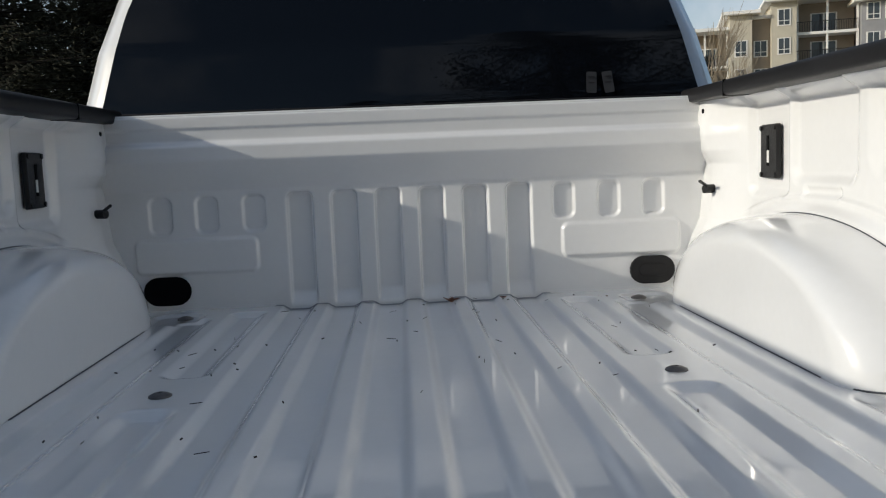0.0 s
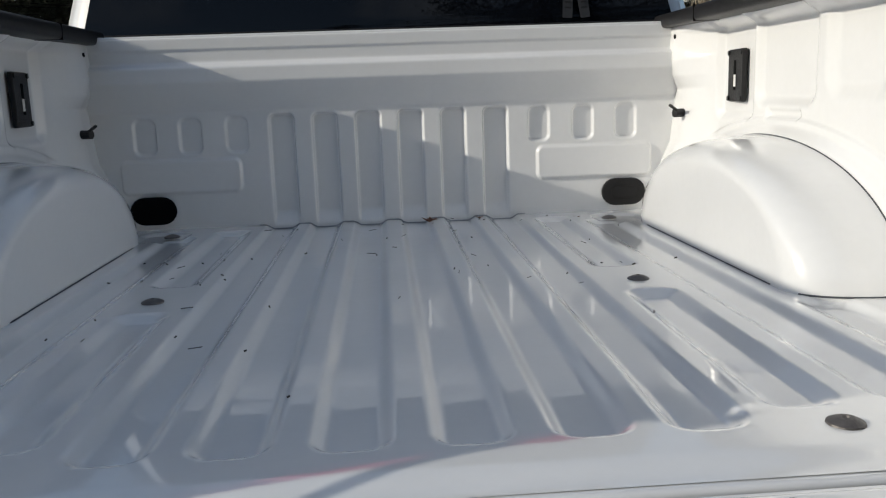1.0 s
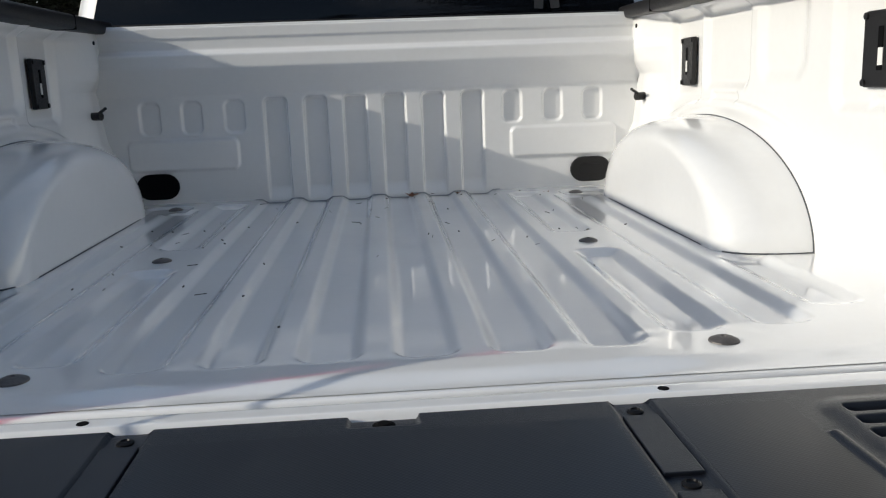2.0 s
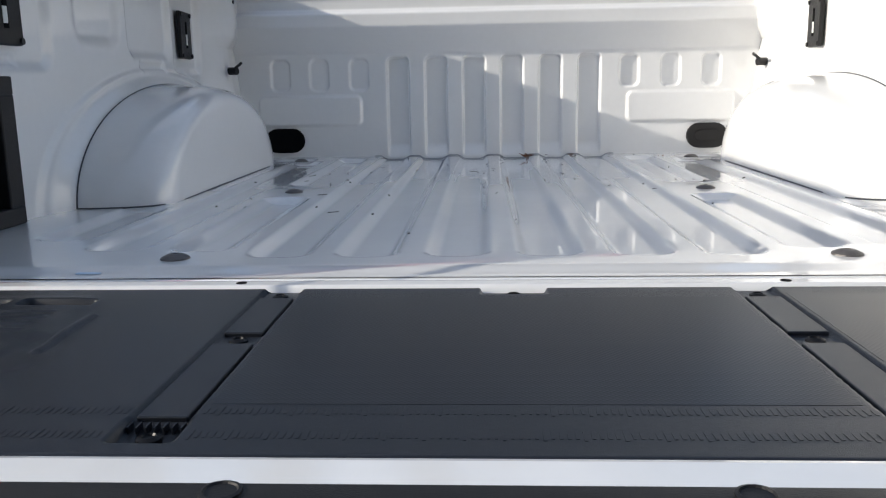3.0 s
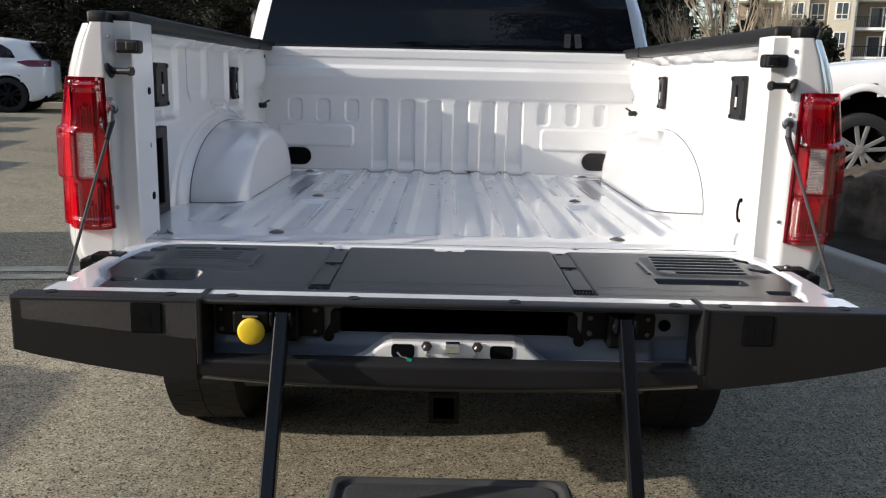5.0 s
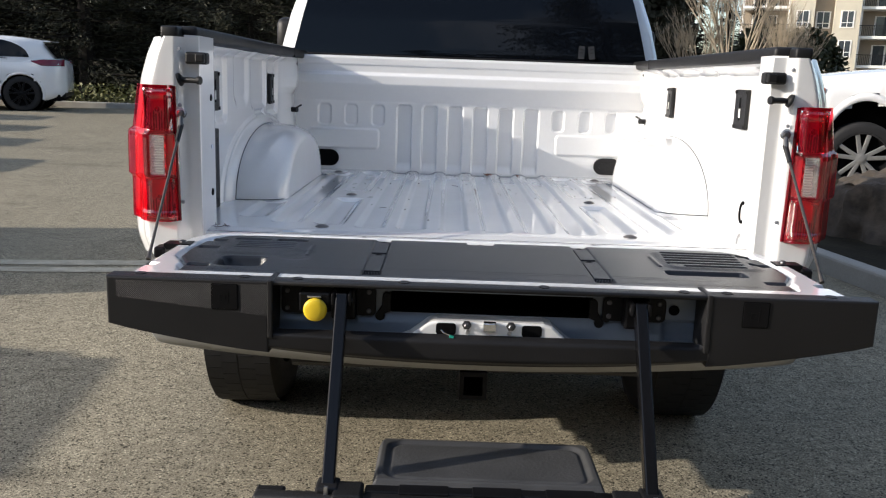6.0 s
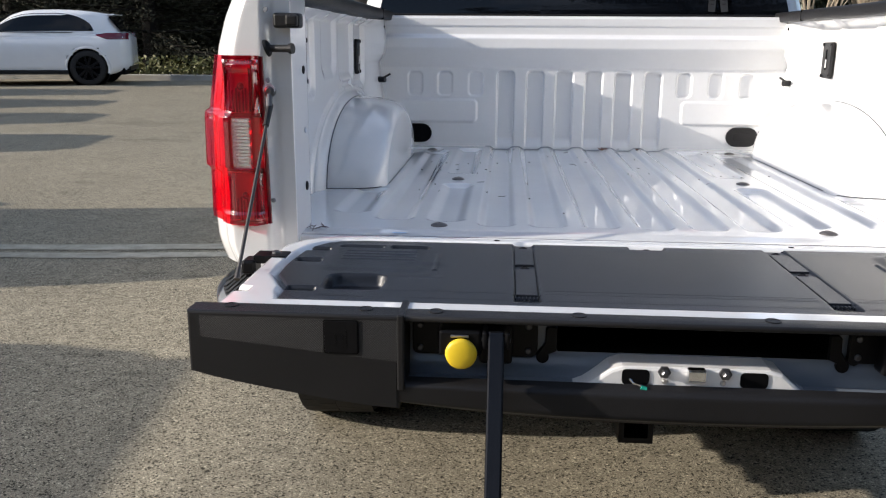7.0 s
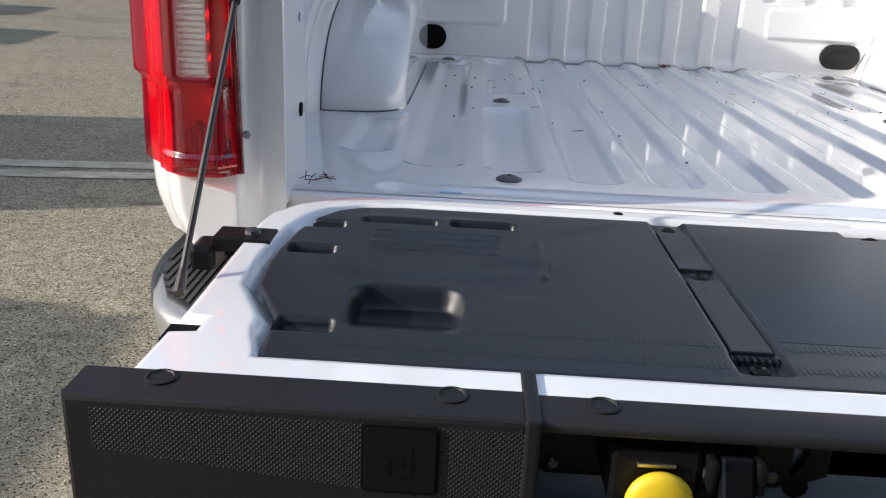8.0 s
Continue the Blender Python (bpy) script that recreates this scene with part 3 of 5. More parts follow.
gyb = np.interp(gz, cz, back) - 0.012
rear_window = sheet("rear_window", np.stack([U * gw, gyb, gz], -1), TINT, cab, "dark tinted rear window, reflecting trees and sky")
for x, turn, w in ((0.512, 4, 0.028), (0.558, -6, 0.028)):
    part("paper_tag", slab(rounded(w, 0.060, 0.004), 0, 0.0008, 0, pose(x, 1.772, 1.468, -12, turn) @ FACE_REAR), TAG, rear_window, "small pale printed tag")
    for k in range(3):
        part("print_bar", slab(rounded(w * 0.6, 0.005, 0.001), 0.0008, 0.0014, 0, pose(x, 1.772, 1.452 + 0.015 * k, -12, turn) @ FACE_REAR), BLACK, rear_window)
part("window_seal", box(-0.815, 0.815, 1.766, 1.79, 1.4165, 1.428, 0.003), BLACK, cab)
for s in (-1, 1):
    mirror = part("side_mirror", add_box(bmesh.new(), s * 1.045 - 0.10, s * 1.045 + 0.10, 3.0, 3.10, 1.46, 1.665, 0.045), BLACK, truck, "black door mirror", True)
    part("mirror_arm", rod((s * 0.90, 3.08, 1.49), (s * 1.0, 3.06, 1.50), 0.03), BLACK, mirror)

# front of the truck
fyy = np.linspace(3.62, 5.78, 73)
top = np.interp(fyy, [3.62, 4.25, 5.3, 5.6, 5.72, 5.78], [1.31, 1.31, 1.26, 1.20, 1.10, 0.95])
side = np.interp(fyy, [3.62, 4.4, 5.3, 5.65, 5.78], [0.965, 0.985, 0.985, 0.94, 0.84])
ring = [(-0.98, 0.0), (-1.0, 0.12), (-1.0, 0.55), (-0.985, 0.80), (-0.93, 0.95), (-0.80, 1.0), (-0.45, 1.03), (0.45, 1.03), (0.80, 1.0), (0.93, 0.95), (0.985, 0.80), (1.0, 0.55), (1.0, 0.12), (0.98, 0.0), (-0.98, 0.0)]
P = np.array([[(w * a, y, 0.48 + (t - 0.48) * b) for a, b in ring] for y, t, w in zip(fyy, top, side)])
P = np.concatenate([P, P[-1:] * [0, 1, 0] + [0, 0.01, 0.75]])
mid = (P[:-1, :-1] + P[1:, 1:]) / 2
hood = sheet("hood", P, PAINT, truck, "white hood and front wings", keep=~((np.hypot(mid[..., 1] - 4.86, mid[..., 2] - 0.50) < 0.46) & (np.abs(mid[..., 0]) > 0.6)))
part("grille", add_box(bmesh.new(), -0.62, 0.62, 5.76, 5.82, 0.78, 1.05, 0.02), BLACK, hood)
part("front_bumper", add_box(bmesh.new(), -0.92, 0.92, 5.62, 5.88, 0.50, 0.70, 0.04), SILVER, hood)
U, V = np.meshgrid(np.linspace(-1, 1, 13), np.linspace(0, 1, 9), indexing="ij")
sheet("windscreen", np.stack([U * (0.80 - 0.18 * V), 4.42 - 0.62 * V - 0.05 * U ** 2, 1.30 + 0.63 * V], -1), TINT, cab, "dark windscreen")
for s in (-1, 1):
    part("head_lamp", add_box(bmesh.new(), s * 0.77 - 0.13, s * 0.77 + 0.13, 5.66, 5.80, 0.88, 1.06, 0.03), CLEARLENS, hood)
    part("pillar", rod((s * 0.83, 4.42, 1.29), (s * 0.655, 3.72, 1.92), 0.045, 0.04), PAINT, cab)
    for y0, y1 in ((2.12, 2.78), (2.88, 3.60)):
        WY, WZ = np.meshgrid(np.linspace(y0, y1, 9), np.linspace(1.42, 1.80, 9), indexing="ij")
        sheet("side_window", np.stack([s * (np.interp(WZ, cz, half_w) + 0.006), WY, WZ], -1), TINT, cab, "dark side window")
    for y in (2.02, 2.83, 3.68):
        part("door_seam", add_box(bmesh.new(), s * 0.9605 - 0.002, s * 0.9605 + 0.002, y - 0.003, y + 0.003, 0.56, 1.20), DARK, cab)
    for y in (2.14, 2.96):
        part("door_handle", add_box(bmesh.new(), s * 0.972 - 0.012, s * 0.972 + 0.012, y, y + 0.17, 1.09, 1.12, 0.008), PAINT, cab)
    quarter = sheet("front_quarter", np.array([[(s * 0.845, 3.68, 1.30), (s * 0.70, 3.68, 1.90)], [(s * 0.85, 4.40, 1.30), (s * 0.70, 3.74, 1.90)]]), TINT, cab)

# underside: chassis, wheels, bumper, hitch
# chassis parts in near-black, the underside's shade put into their colour
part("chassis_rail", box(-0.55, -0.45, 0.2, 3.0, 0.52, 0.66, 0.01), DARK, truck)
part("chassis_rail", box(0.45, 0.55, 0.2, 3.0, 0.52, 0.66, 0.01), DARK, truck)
part("rear_axle", rod((-0.7, 1.14, 0.42), (0.7, 1.14, 0.42), 0.055, seg=16), DARK, truck)
part("spare_tyre", add_lathe(bmesh.new(), [(0.20, -0.10), (0.33, -0.12), (0.375, -0.09), (0.38, 0), (0.375, 0.09), (0.33, 0.12), (0.20, 0.10)], pose(0, 0.66, 0.60), 40), RUBBER, truck, smooth=True)
# unseen slab added to keep sky light from under the truck
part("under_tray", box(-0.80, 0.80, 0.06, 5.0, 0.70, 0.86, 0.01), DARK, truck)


def wheel(parent, x, y, r, w, s, rim_mat, spokes=6):
    """A tyre with tread blocks, rim, spokes and hub, its outer side towards s along x."""
    base = pose(x, y, ground_z(y) + r - 0.012) @ pose(0, 0, 0, 0, 90 * s, 0)
    prof = [(r * 0.62, -w * 0.46), (r * 0.80, -w * 0.52), (r * 0.95, -w * 0.47), (r * 0.995, -w * 0.36), (r, 0), (r * 0.995, w * 0.36), (r * 0.95, w * 0.47), (r * 0.80, w * 0.52), (r * 0.62, w * 0.46)]
    tyre = part("tyre", add_lathe(bmesh.new(), prof, base, 48, caps=False), RUBBER, parent, "black road tyre", True)
    bm = bmesh.new()
    for i in range(44):
        a = 2 * math.pi * i / 44
        for k, o in ((-0.34, 0.0), (-0.12, 0.5), (0.12, 0.0), (0.34, 0.5)):
            aa = a + o * 2 * math.pi / 44
            add_box(bm, -0.5, 0.5, -0.5, 0.5, -0.5, 0.5, 0, base @ pose(0, 0, 0, 0, 0, math.degrees(aa)) @ pose(r, 0, k * w) @ Matrix.Diagonal((0.003, r * 0.138, w * 0.222, 1)))
    part("tread", bm, RUBBER, tyre)
    rim = part("rim", add_lathe(bmesh.new(), [(r * 0.1, w * 0.10), (r * 0.55, w * 0.12), (r * 0.60, w * 0.40), (r * 0.655, w * 0.47), (r * 0.64, w * 0.40), (r * 0.60, -w * 0.4)], base, 40), DARK if spokes else rim_mat, tyre, smooth=True)
    bm = bmesh.new()
    for i in range(spokes):
        for o in (-0.16, 0.16):
            add_box(bm, 0.06 * r, r * 0.63, -r * 0.028, r * 0.028, w * 0.28, w * 0.42, 0.006, base @ pose(0, 0, 0, 0, 0, math.degrees(2 * math.pi * i / spokes + o)))
    add_lathe(bm, [(r * 0.17, w * 0.2), (r * 0.17, w * 0.40), (r * 0.10, w * 0.45)], base, 20)
    part("spokes", bm, rim_mat, rim)
    return tyre


for s in (-1, 1):
    wheel(truck, s * 0.835, 1.14, 0.41, 0.265, s, DARKSTEEL)
    wheel(truck, s * 0.835, 4.86, 0.41, 0.265, s, DARKSTEEL)
way_x = [-0.925, -0.925, -0.912, -0.885, -0.845, -0.78, -0.60, -0.30, 0.0]
way_y = [0.20, 0.06, -0.02, -0.09, -0.135, -0.157, -0.178, -0.194, -0.20]
run = np.linspace(0, 1, 161)
bx = np.interp(run, np.linspace(0, 1, 17), way_x + [-x for x in way_x[-2::-1]])
by = np.interp(run, np.linspace(0, 1, 17), way_y + way_y[-2::-1])
bx, by = (np.convolve(np.pad(q, 4, "edge"), np.ones(9) / 9, "valid") for q in (bx, by))
tx, ty = np.gradient(bx), np.gradient(by)
ln = np.hypot(tx, ty) + 1e-9
prof = [(0.13, 0.783), (0.016, 0.783), (0.003, 0.777), (0.0, 0.765), (0.0, 0.70), (0.006, 0.665), (0.020, 0.640), (0.07, 0.633)]
P = np.array([[(x - n_y * d, y + n_x * d, z + ((0.09 * float(S((abs(x) - 0.82) / 0.10)) - 0.034 * (1 - min(1, abs(x) / 0.9) ** 2)) * float(S((0.77 - z) / 0.08)))) for d, z in prof] for x, y, n_x, n_y in zip(bx, by, tx / ln, ty / ln)])
bumper = sheet("bumper", P, SILVER, truck, "satin grey metal rear bumper")
# near-black filler and crossmember, with the shade below the bed in their colour
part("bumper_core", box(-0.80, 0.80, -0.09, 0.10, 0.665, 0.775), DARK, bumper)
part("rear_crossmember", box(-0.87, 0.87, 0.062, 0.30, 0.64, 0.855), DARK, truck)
for s in (-1, 1):
    edge = [(s * x, y) for x, y in ((0.70, 0.16), (0.912, 0.16), (0.910, 0.05), (0.895, -0.02), (0.868, -0.08), (0.825, -0.122), (0.77, -0.142), (0.70, -0.152))]
    pad = part("bumper_pad", slab(edge[::s], 0.779, 0.7865), PADGREY, bumper, "ribbed black step pad")
    for k in range(20):
        x = 0.712 + 0.0102 * k
        y0 = float(np.interp(x, [0.70, 0.77, 0.825, 0.868, 0.895, 0.91], [-0.146, -0.136, -0.114, -0.072, -0.012, 0.06]))
        part("pad_rib", add_box(bmesh.new(), s * x - 0.0029, s * x + 0.0029, y0, 0.15, 0.786, 0.7905), PADGREY, pad)
bm = bmesh.new()
add_box(bm, -0.036, 0.036, -0.09, 0.25, 0.556, 0.568)
add_box(bm, -0.036, 0.036, -0.09, 0.25, 0.492, 0.504)
add_box(bm, -0.036, -0.025, -0.09, 0.25, 0.503, 0.557)
add_box(bm, 0.025, 0.036, -0.09, 0.25, 0.503, 0.557)
part("hitch_receiver", bm, GLOSSBLACK, truck, "black square hitch receiver")
part("hitch_beam", rod((-0.5, 0.05, 0.56), (0.5, 0.05, 0.56), 0.035), BLACK, truck)
part("muffler", rod((0.62, 0.45, 0.52), (0.62, 1.6, 0.52), 0.09, seg=20), DARKSTEEL, truck)

# tailgate, lying open
LOUT = [(-0.657, -0.455), (-0.660, -0.376), (-0.694, -0.303), (-0.697, -0.240), (-0.696, -0.200), (-0.689, -0.130), (-0.677, -0.084), (-0.656, -0.050), (-0.626, -0.032), (-0.572, -0.024)]
MID = 0.006  # the gate's middle
LINER_OUT = LOUT + [(2 * MID - x, y) for x, y in LOUT[::-1]]
gu, gy_ = np.linspace(-1, 1, 361), np.linspace(-0.496, 0.034, 151)
U, Y = np.meshgrid(gu, gy_, indexing="ij")
edge_x = np.interp(Y, [-0.475, -0.38, -0.13, -0.085, -0.045, -0.015, 0.034], [0.759, 0.754, 0.754, 0.748, 0.726, 0.690, 0.60])
X = MID + U * (edge_x - 0.022 * ((Y > -0.421) & (Y < -0.386)) * np.clip((np.abs(U) - 0.945) / 0.03, 0, 1))
d = poly_dist(X, Y, LINER_OUT)
bevel_w = 0.020 - 0.014 * S((-0.400 - Y) / 0.05) - 0.010 * S((Y + 0.06) / 0.04)
Z = 0.9050 - 0.016 * S((bevel_w - 0.004 - d) / bevel_w) - 0.025 * S((-0.006 - d) / 0.010) * (1 - rrect(X, Y, -0.29, 0.30, -0.60, -0.30, 0.01, 0.02)) - 0.012 * S((Y - 0.004) / 0.025) - 0.03 * S((np.abs(U) - 0.985) / 0.015)
gate = sheet("tailgate", np.stack([X, Y, Z], -1), PAINT, truck, "open white tailgate with a black liner and step")
part("gate_underside", slab([(-0.74, -0.29), (0.75, -0.29), (0.74, -0.08), (0.66, 0.028), (-0.65, 0.028), (-0.73, -0.08)], 0.82, 0.862), PAINT, gate)

LTOP = 0.9035  # top of the liner
lu, ly = np.linspace(-1, 1, 701), np.linspace(-0.4545, -0.0245, 241)
U, Y = np.meshgrid(lu, ly, indexing="ij")
X = MID + U * (np.interp(Y, [q[1] for q in LOUT], [-q[0] for q in LOUT]) + MID)
d = poly_dist(X, Y, LINER_OUT)
Z = LTOP - 0.007 * S((0.005 + d) / 0.010)
STRIPS = (-0.247, 0.262)
for c in STRIPS:
    Z -= 0.0045 * rrect(X, Y, c - 0.0205, c + 0.0205, -0.432, -0.015, 0.004, 0.0035)
    Z -= 0.004 * rrect(X, Y, c - 0.022, c + 0.022, -0.432, -0.392, 0.004, 0.004)
Z -= 0.014 * rrect(X, Y, -0.620, -0.530, -0.098, -0.078, 0.006, 0.005)
Z -= 0.014 * rrect(X, Y, -0.514, -0.438, -0.100, -0.074, 0.006, 0.005)
Z += 0.0024 * rrect(X, Y, -0.628, -0.436, -0.262, -0.064, 0.03, 0.030)
Z -= 0.0024 * rrect(X, Y, -0.475, -0.40, -0.30, -0.205, 0.03, 0.030)
for k in range(4):
    Z += 0.0016 * rrect(X, Y, -0.60, -0.458, -0.130 - 0.021 * k, -0.124 - 0.021 * k, 0.002, 0.005)
for x0, x1 in ((-0.4185, -0.410), (0.421, 0.4295)):
    Z += 0.003 * rrect(X, Y, x0, x1, -0.246, -0.134, 0.003, 0.006)
Z -= 0.022 * rrect(X, Y, -0.597, -0.498, -0.394, -0.292, 0.020, 0.012) * S((Y + 0.396) / 0.07)
Z += 0.004 * rrect(X, Y, 0.445, 0.668, -0.262, -0.062, 0.03, 0.024)
for k in range(6):
    Z -= 0.012 * rrect(X, Y, 0.462 - 0.003 * k + (0.036 if k > 4 else 0), 0.645 - 0.003 * k, -0.0985 - 0.0302 * k, -0.0815 - 0.0302 * k, 0.004, 0.004)
Z -= 0.010 * rrect(X, Y, 0.424, 0.604, -0.333, -0.286, 0.008, 0.006)
POCKETS = ((-0.663, -0.107), (-0.661, -0.196), (-0.632, -0.388), (0.675, -0.106), (0.678, -0.200), (0.648, -0.386))
for x, y in POCKETS:
    Z -= 0.015 * rrect(X, Y, x - 0.025, x + 0.025, y - 0.014, y + 0.014, 0.006, 0.004)
Z -= 0.006 * rrect(X, Y, MID - 0.035, MID + 0.035, -0.055, 0.05, 0.004, 0.004)
liner = sheet("liner", np.stack([X, Y, Z], -1), LINER, gate, "matt black plastic work surface")
part("textured_panel", add_box(bmesh.new(), -0.219, 0.233, -0.368, -0.070, LTOP - 0.004, LTOP + 0.0002), LINER_WEAVE, liner)
part("textured_panel", add_box(bmesh.new(), 0.289, 0.415, -0.368, -0.056, LTOP - 0.004, LTOP + 0.0002), LINER_WEAVE, liner)
for c in STRIPS:
    for y0, y1 in ((-0.192, -0.066), (-0.390, -0.224)):
        part("strip_plate", add_box(bmesh.new(), c - 0.0180, c + 0.0180, y0, y1, LTOP - 0.0085, LTOP - 0.0006, 0.0012), LINER, liner)
    for y, z in ((-0.050, -0.0058), (-0.208, -0.0058), (-0.414, -0.0085)):
        add = add_lathe(bmesh.new(), [(0.009, 0), (0.0085, 0.003), (0.005, 0.0045), (0.004, 0.003)], pose(c, y, LTOP + z), 14)
        part("screw", add, GLOSSBLACK, liner)
    for k in range(7):
        part("comb_tooth", box(c - 0.020 + 0.0062 * k, c - 0.0186 + 0.0062 * k, -0.403, -0.393, LTOP - 0.008, LTOP - 0.0030), LINER, liner)
for k, w in enumerate((0.010, 0.012, 0.009, 0.008, 0.010, 0.010, 0.009)):
    part("relief_bar", add_box(bmesh.new(), 0.436 + (0.0, 0.036, 0.063, 0.077, 0.100, 0.115, 0.142)[k], 0.436 + (0.0, 0.036, 0.063, 0.077, 0.100, 0.115, 0.142)[k] + w, -0.318, -0.306, LTOP - 0.0105, LTOP - 0.006), PADGREY, liner)
for x, y in POCKETS:
    part("screw", add_lathe(bmesh.new(), [(0.008, 0), (0.008, 0.003), (0.004, 0.004)], pose(x + 0.004, y - 0.001, LTOP - 0.0155), 14), DARKSTEEL, liner)
bm = bmesh.new()
for x0, x1, y, step in ((-0.49, 0.520, -0.381, 0.0051), (-0.60, 0.600, -0.421, 0.0051)):
    for k in range(int((x1 - x0) / step)):
        x = x0 + k * step
        if any(abs(x - c) < 0.027 for c in STRIPS):
            continue
        h = 0.015 if k % 5 == 0 else 0.010
        add_box(bm, x, x + 0.0022, y - h / 2, y + h / 2, LTOP - 0.003, LTOP + 0.0003)
tagged(part("ruler_scale", bm, LINER, liner, "raised ruler ticks"), kind="stuff")
for x in (-0.302, 0.306, MID):
    part("gate_bolt", add_lathe(bmesh.new(), [(0.016, 0), (0.014, 0.003), (0.008, 0.0045), (0.006, 0.0065)], pose(x, -0.006 if abs(x) > 0.1 else -0.040, 0.899 if abs(x) > 0.1 else 0.894), 14), DARK, gate)
for s in (-1, 1):
    notch = part("hinge_notch", add_box(bmesh.new(), MID + s * 0.746 - 0.032, MID + s * 0.746 + 0.032, -0.195, -0.150, 0.892, 0.9078, 0.002), GLOSSBLACK, gate, "dark plate in the gate's edge")
    part("notch_bolt", add_lathe(bmesh.new(), [(0.009, 0), (0.008, 0.004), (0.004, 0.006)], pose(MID + s * 0.738, -0.170, 0.9076), 12), DARKSTEEL, notch)
    part("hinge_ear", add_box(bmesh.new(), MID + s * 0.786 - 0.014, MID + s * 0.786 + 0.014, -0.205, -0.160, 0.872, 0.900, 0.006), GLOSSBLACK, notch)
    # black insert standing in for the shade inside the notch
    part("cable_notch", box(MID + s * 0.740 - 0.014, MID + s * 0.740 + 0.014, -0.419, -0.388, 0.850, 0.896), DARK, gate)

# the gate's black top edge, now facing back
cap = tagged(new("gate_cap"), "black plastic top edge of the tailgate with a step recess")
cap.parent = truck


def z_low(x):
    return 0.735 + 0.075 * (np.abs(x) / 0.78) ** 2.2


part("top_strip", add_box(bmesh.new(), -0.452, 0.462, -0.532, -0.490, 0.8965, 0.9065, 0.004), BLACK, cap, smooth=True)
fxx = np.linspace(-0.760, 0.784, 121)
U, V = np.meshgrid(fxx, np.linspace(0, 1, 15), indexing="ij")
zt = np.maximum(0.801, z_low(U) + 0.006)
Zc = zt + (z_low(U) - zt) * V
sheet("lower_lip", np.stack([U, -0.533 + 0.020 * S((V - 0.75) / 0.25) + 0.020 * S((0.18 - V) / 0.18) * (np.abs(U) < 0.44), Zc], -1), BLACK, cap, flip=True)
sheet("lower_return", np.stack([U, -0.513 + 0.28 * V, z_low(U) + 0.05 * V], -1), BLACK, cap)
for s in (-1, 1):
    x0, x1 = (0.445, 0.776) if s < 0 else (0.460, 0.800)
    foot = [(s * (x0 + (x1 - x0) * k / 8), -0.003 + float(z_low(x0 + (x1 - x0) * k / 8))) for k in range(9)]
    end = part("end_block", slab(([(s * x0, 0.9065)] + foot + [(s * x1, 0.9065)])[::s], 0.490, 0.5345, 0.004, FACE_REAR), BLACK, cap)
    part("end_lip", add_box(bmesh.new(), s * (x0 - 0.003) - 0.006, s * (x0 - 0.003) + 0.006, -0.5362, -0.455, 0.785, 0.9085, 0.003), BLACK, end)
    pm = pose(MID + s * 0.607, -0.533, 0.868) @ FACE_REAR
    part("woven_inlay", slab([(-0.155, 0.031), (0.155, 0.031), (0.155, -0.036 if s < 0 else -0.004), (-0.155, -0.004 if s < 0 else -0.036)], 0, 0.0016, 0.0006, pm), WEAVE if s < 0 else BLACK, end, "woven texture" if s < 0 else "plain black inlay")
    part("badge_gap", slab(rounded(0.055, 0.055, 0.004), 0.0, 0.0020, 0, pose(-0.534 if s < 0 else 0.551, -0.534, 0.871) @ FACE_REAR), DARK, end)
    badge = part("square_badge", slab(rounded(0.051, 0.051, 0.003), 0, 0.0026, 0.0006, pose(-0.534 if s < 0 else 0.551, -0.534, 0.871) @ FACE_REAR), GLOSSBLACK, end, "blank rounded square badge")
    bx_ = -0.534 if s < 0 else 0.551
    for u0, u1, v0, v1 in ((0.006, 0.008, -0.014, 0.012), (0.000, 0.008, -0.016, -0.014), (-0.010, -0.008, -0.012, 0.002), (-0.010, 0.002, 0.002, 0.004), (0.000, 0.002, -0.006, 0.002)):
        part("badge_stroke", add_box(bmesh.new(), bx_ + u0, bx_ + u1, -0.5372, -0.5362, 0.871 + v0, 0.871 + v1), GLOSSBLACK, badge)
    for x in (0.715, 0.50):
        part("clip", add_lathe(bmesh.new(), [(0.012, 0), (0.012, 0.0015), (0.010, 0.002), (0.009, 0.0008)], pose(s * x, -0.502, 0.9062), 18), BLACK, end)
for x in (-0.39, -0.17, 0.12, 0.41):
    part("clip", add_lathe(bmesh.new(), [(0.012, 0), (0.012, 0.0015), (0.010, 0.002), (0.009, 0.0008)], pose(x, -0.504, 0.9062), 18), BLACK, cap)

# inside of the step recess
rx, rz = np.linspace(-0.452, 0.482, 188), np.linspace(0.785, 0.896, 56)
X, Z = np.meshgrid(rx, rz, indexing="ij")
slotm = rrect(X, Z, -0.204, 0.231, 0.828, 0.8745, 0.006, 0.004)
Yr = -0.455 - 0.010 * S((0.83 - Z) / 0.03) + 0.012 * rrect(X, Z, 0.385, 0.474, 0.70, 0.828, 0.012, 0.010)
# panel and shelf carry the recess's shade in their colour
recess = sheet("recess_panel", np.stack([X, Yr, Z], -1), PAINT_IN, cap, "bluish sheet metal inside the recess, its shade put into the colour", keep=(slotm < 0.5)[:-1, :-1], flip=True)
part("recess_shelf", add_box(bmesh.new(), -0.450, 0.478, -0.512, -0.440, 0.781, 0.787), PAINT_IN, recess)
part("latch_ledge", slab([(-0.175, 0.786), (-0.158, 0.793), (-0.118, 0.822), (-0.100, 0.828), (0.124, 0.828), (0.142, 0.823), (0.174, 0.795), (0.188, 0.786)], 0.450, 0.510, 0.005, FACE_REAR), PAINT, recess, "white painted latch ledge")
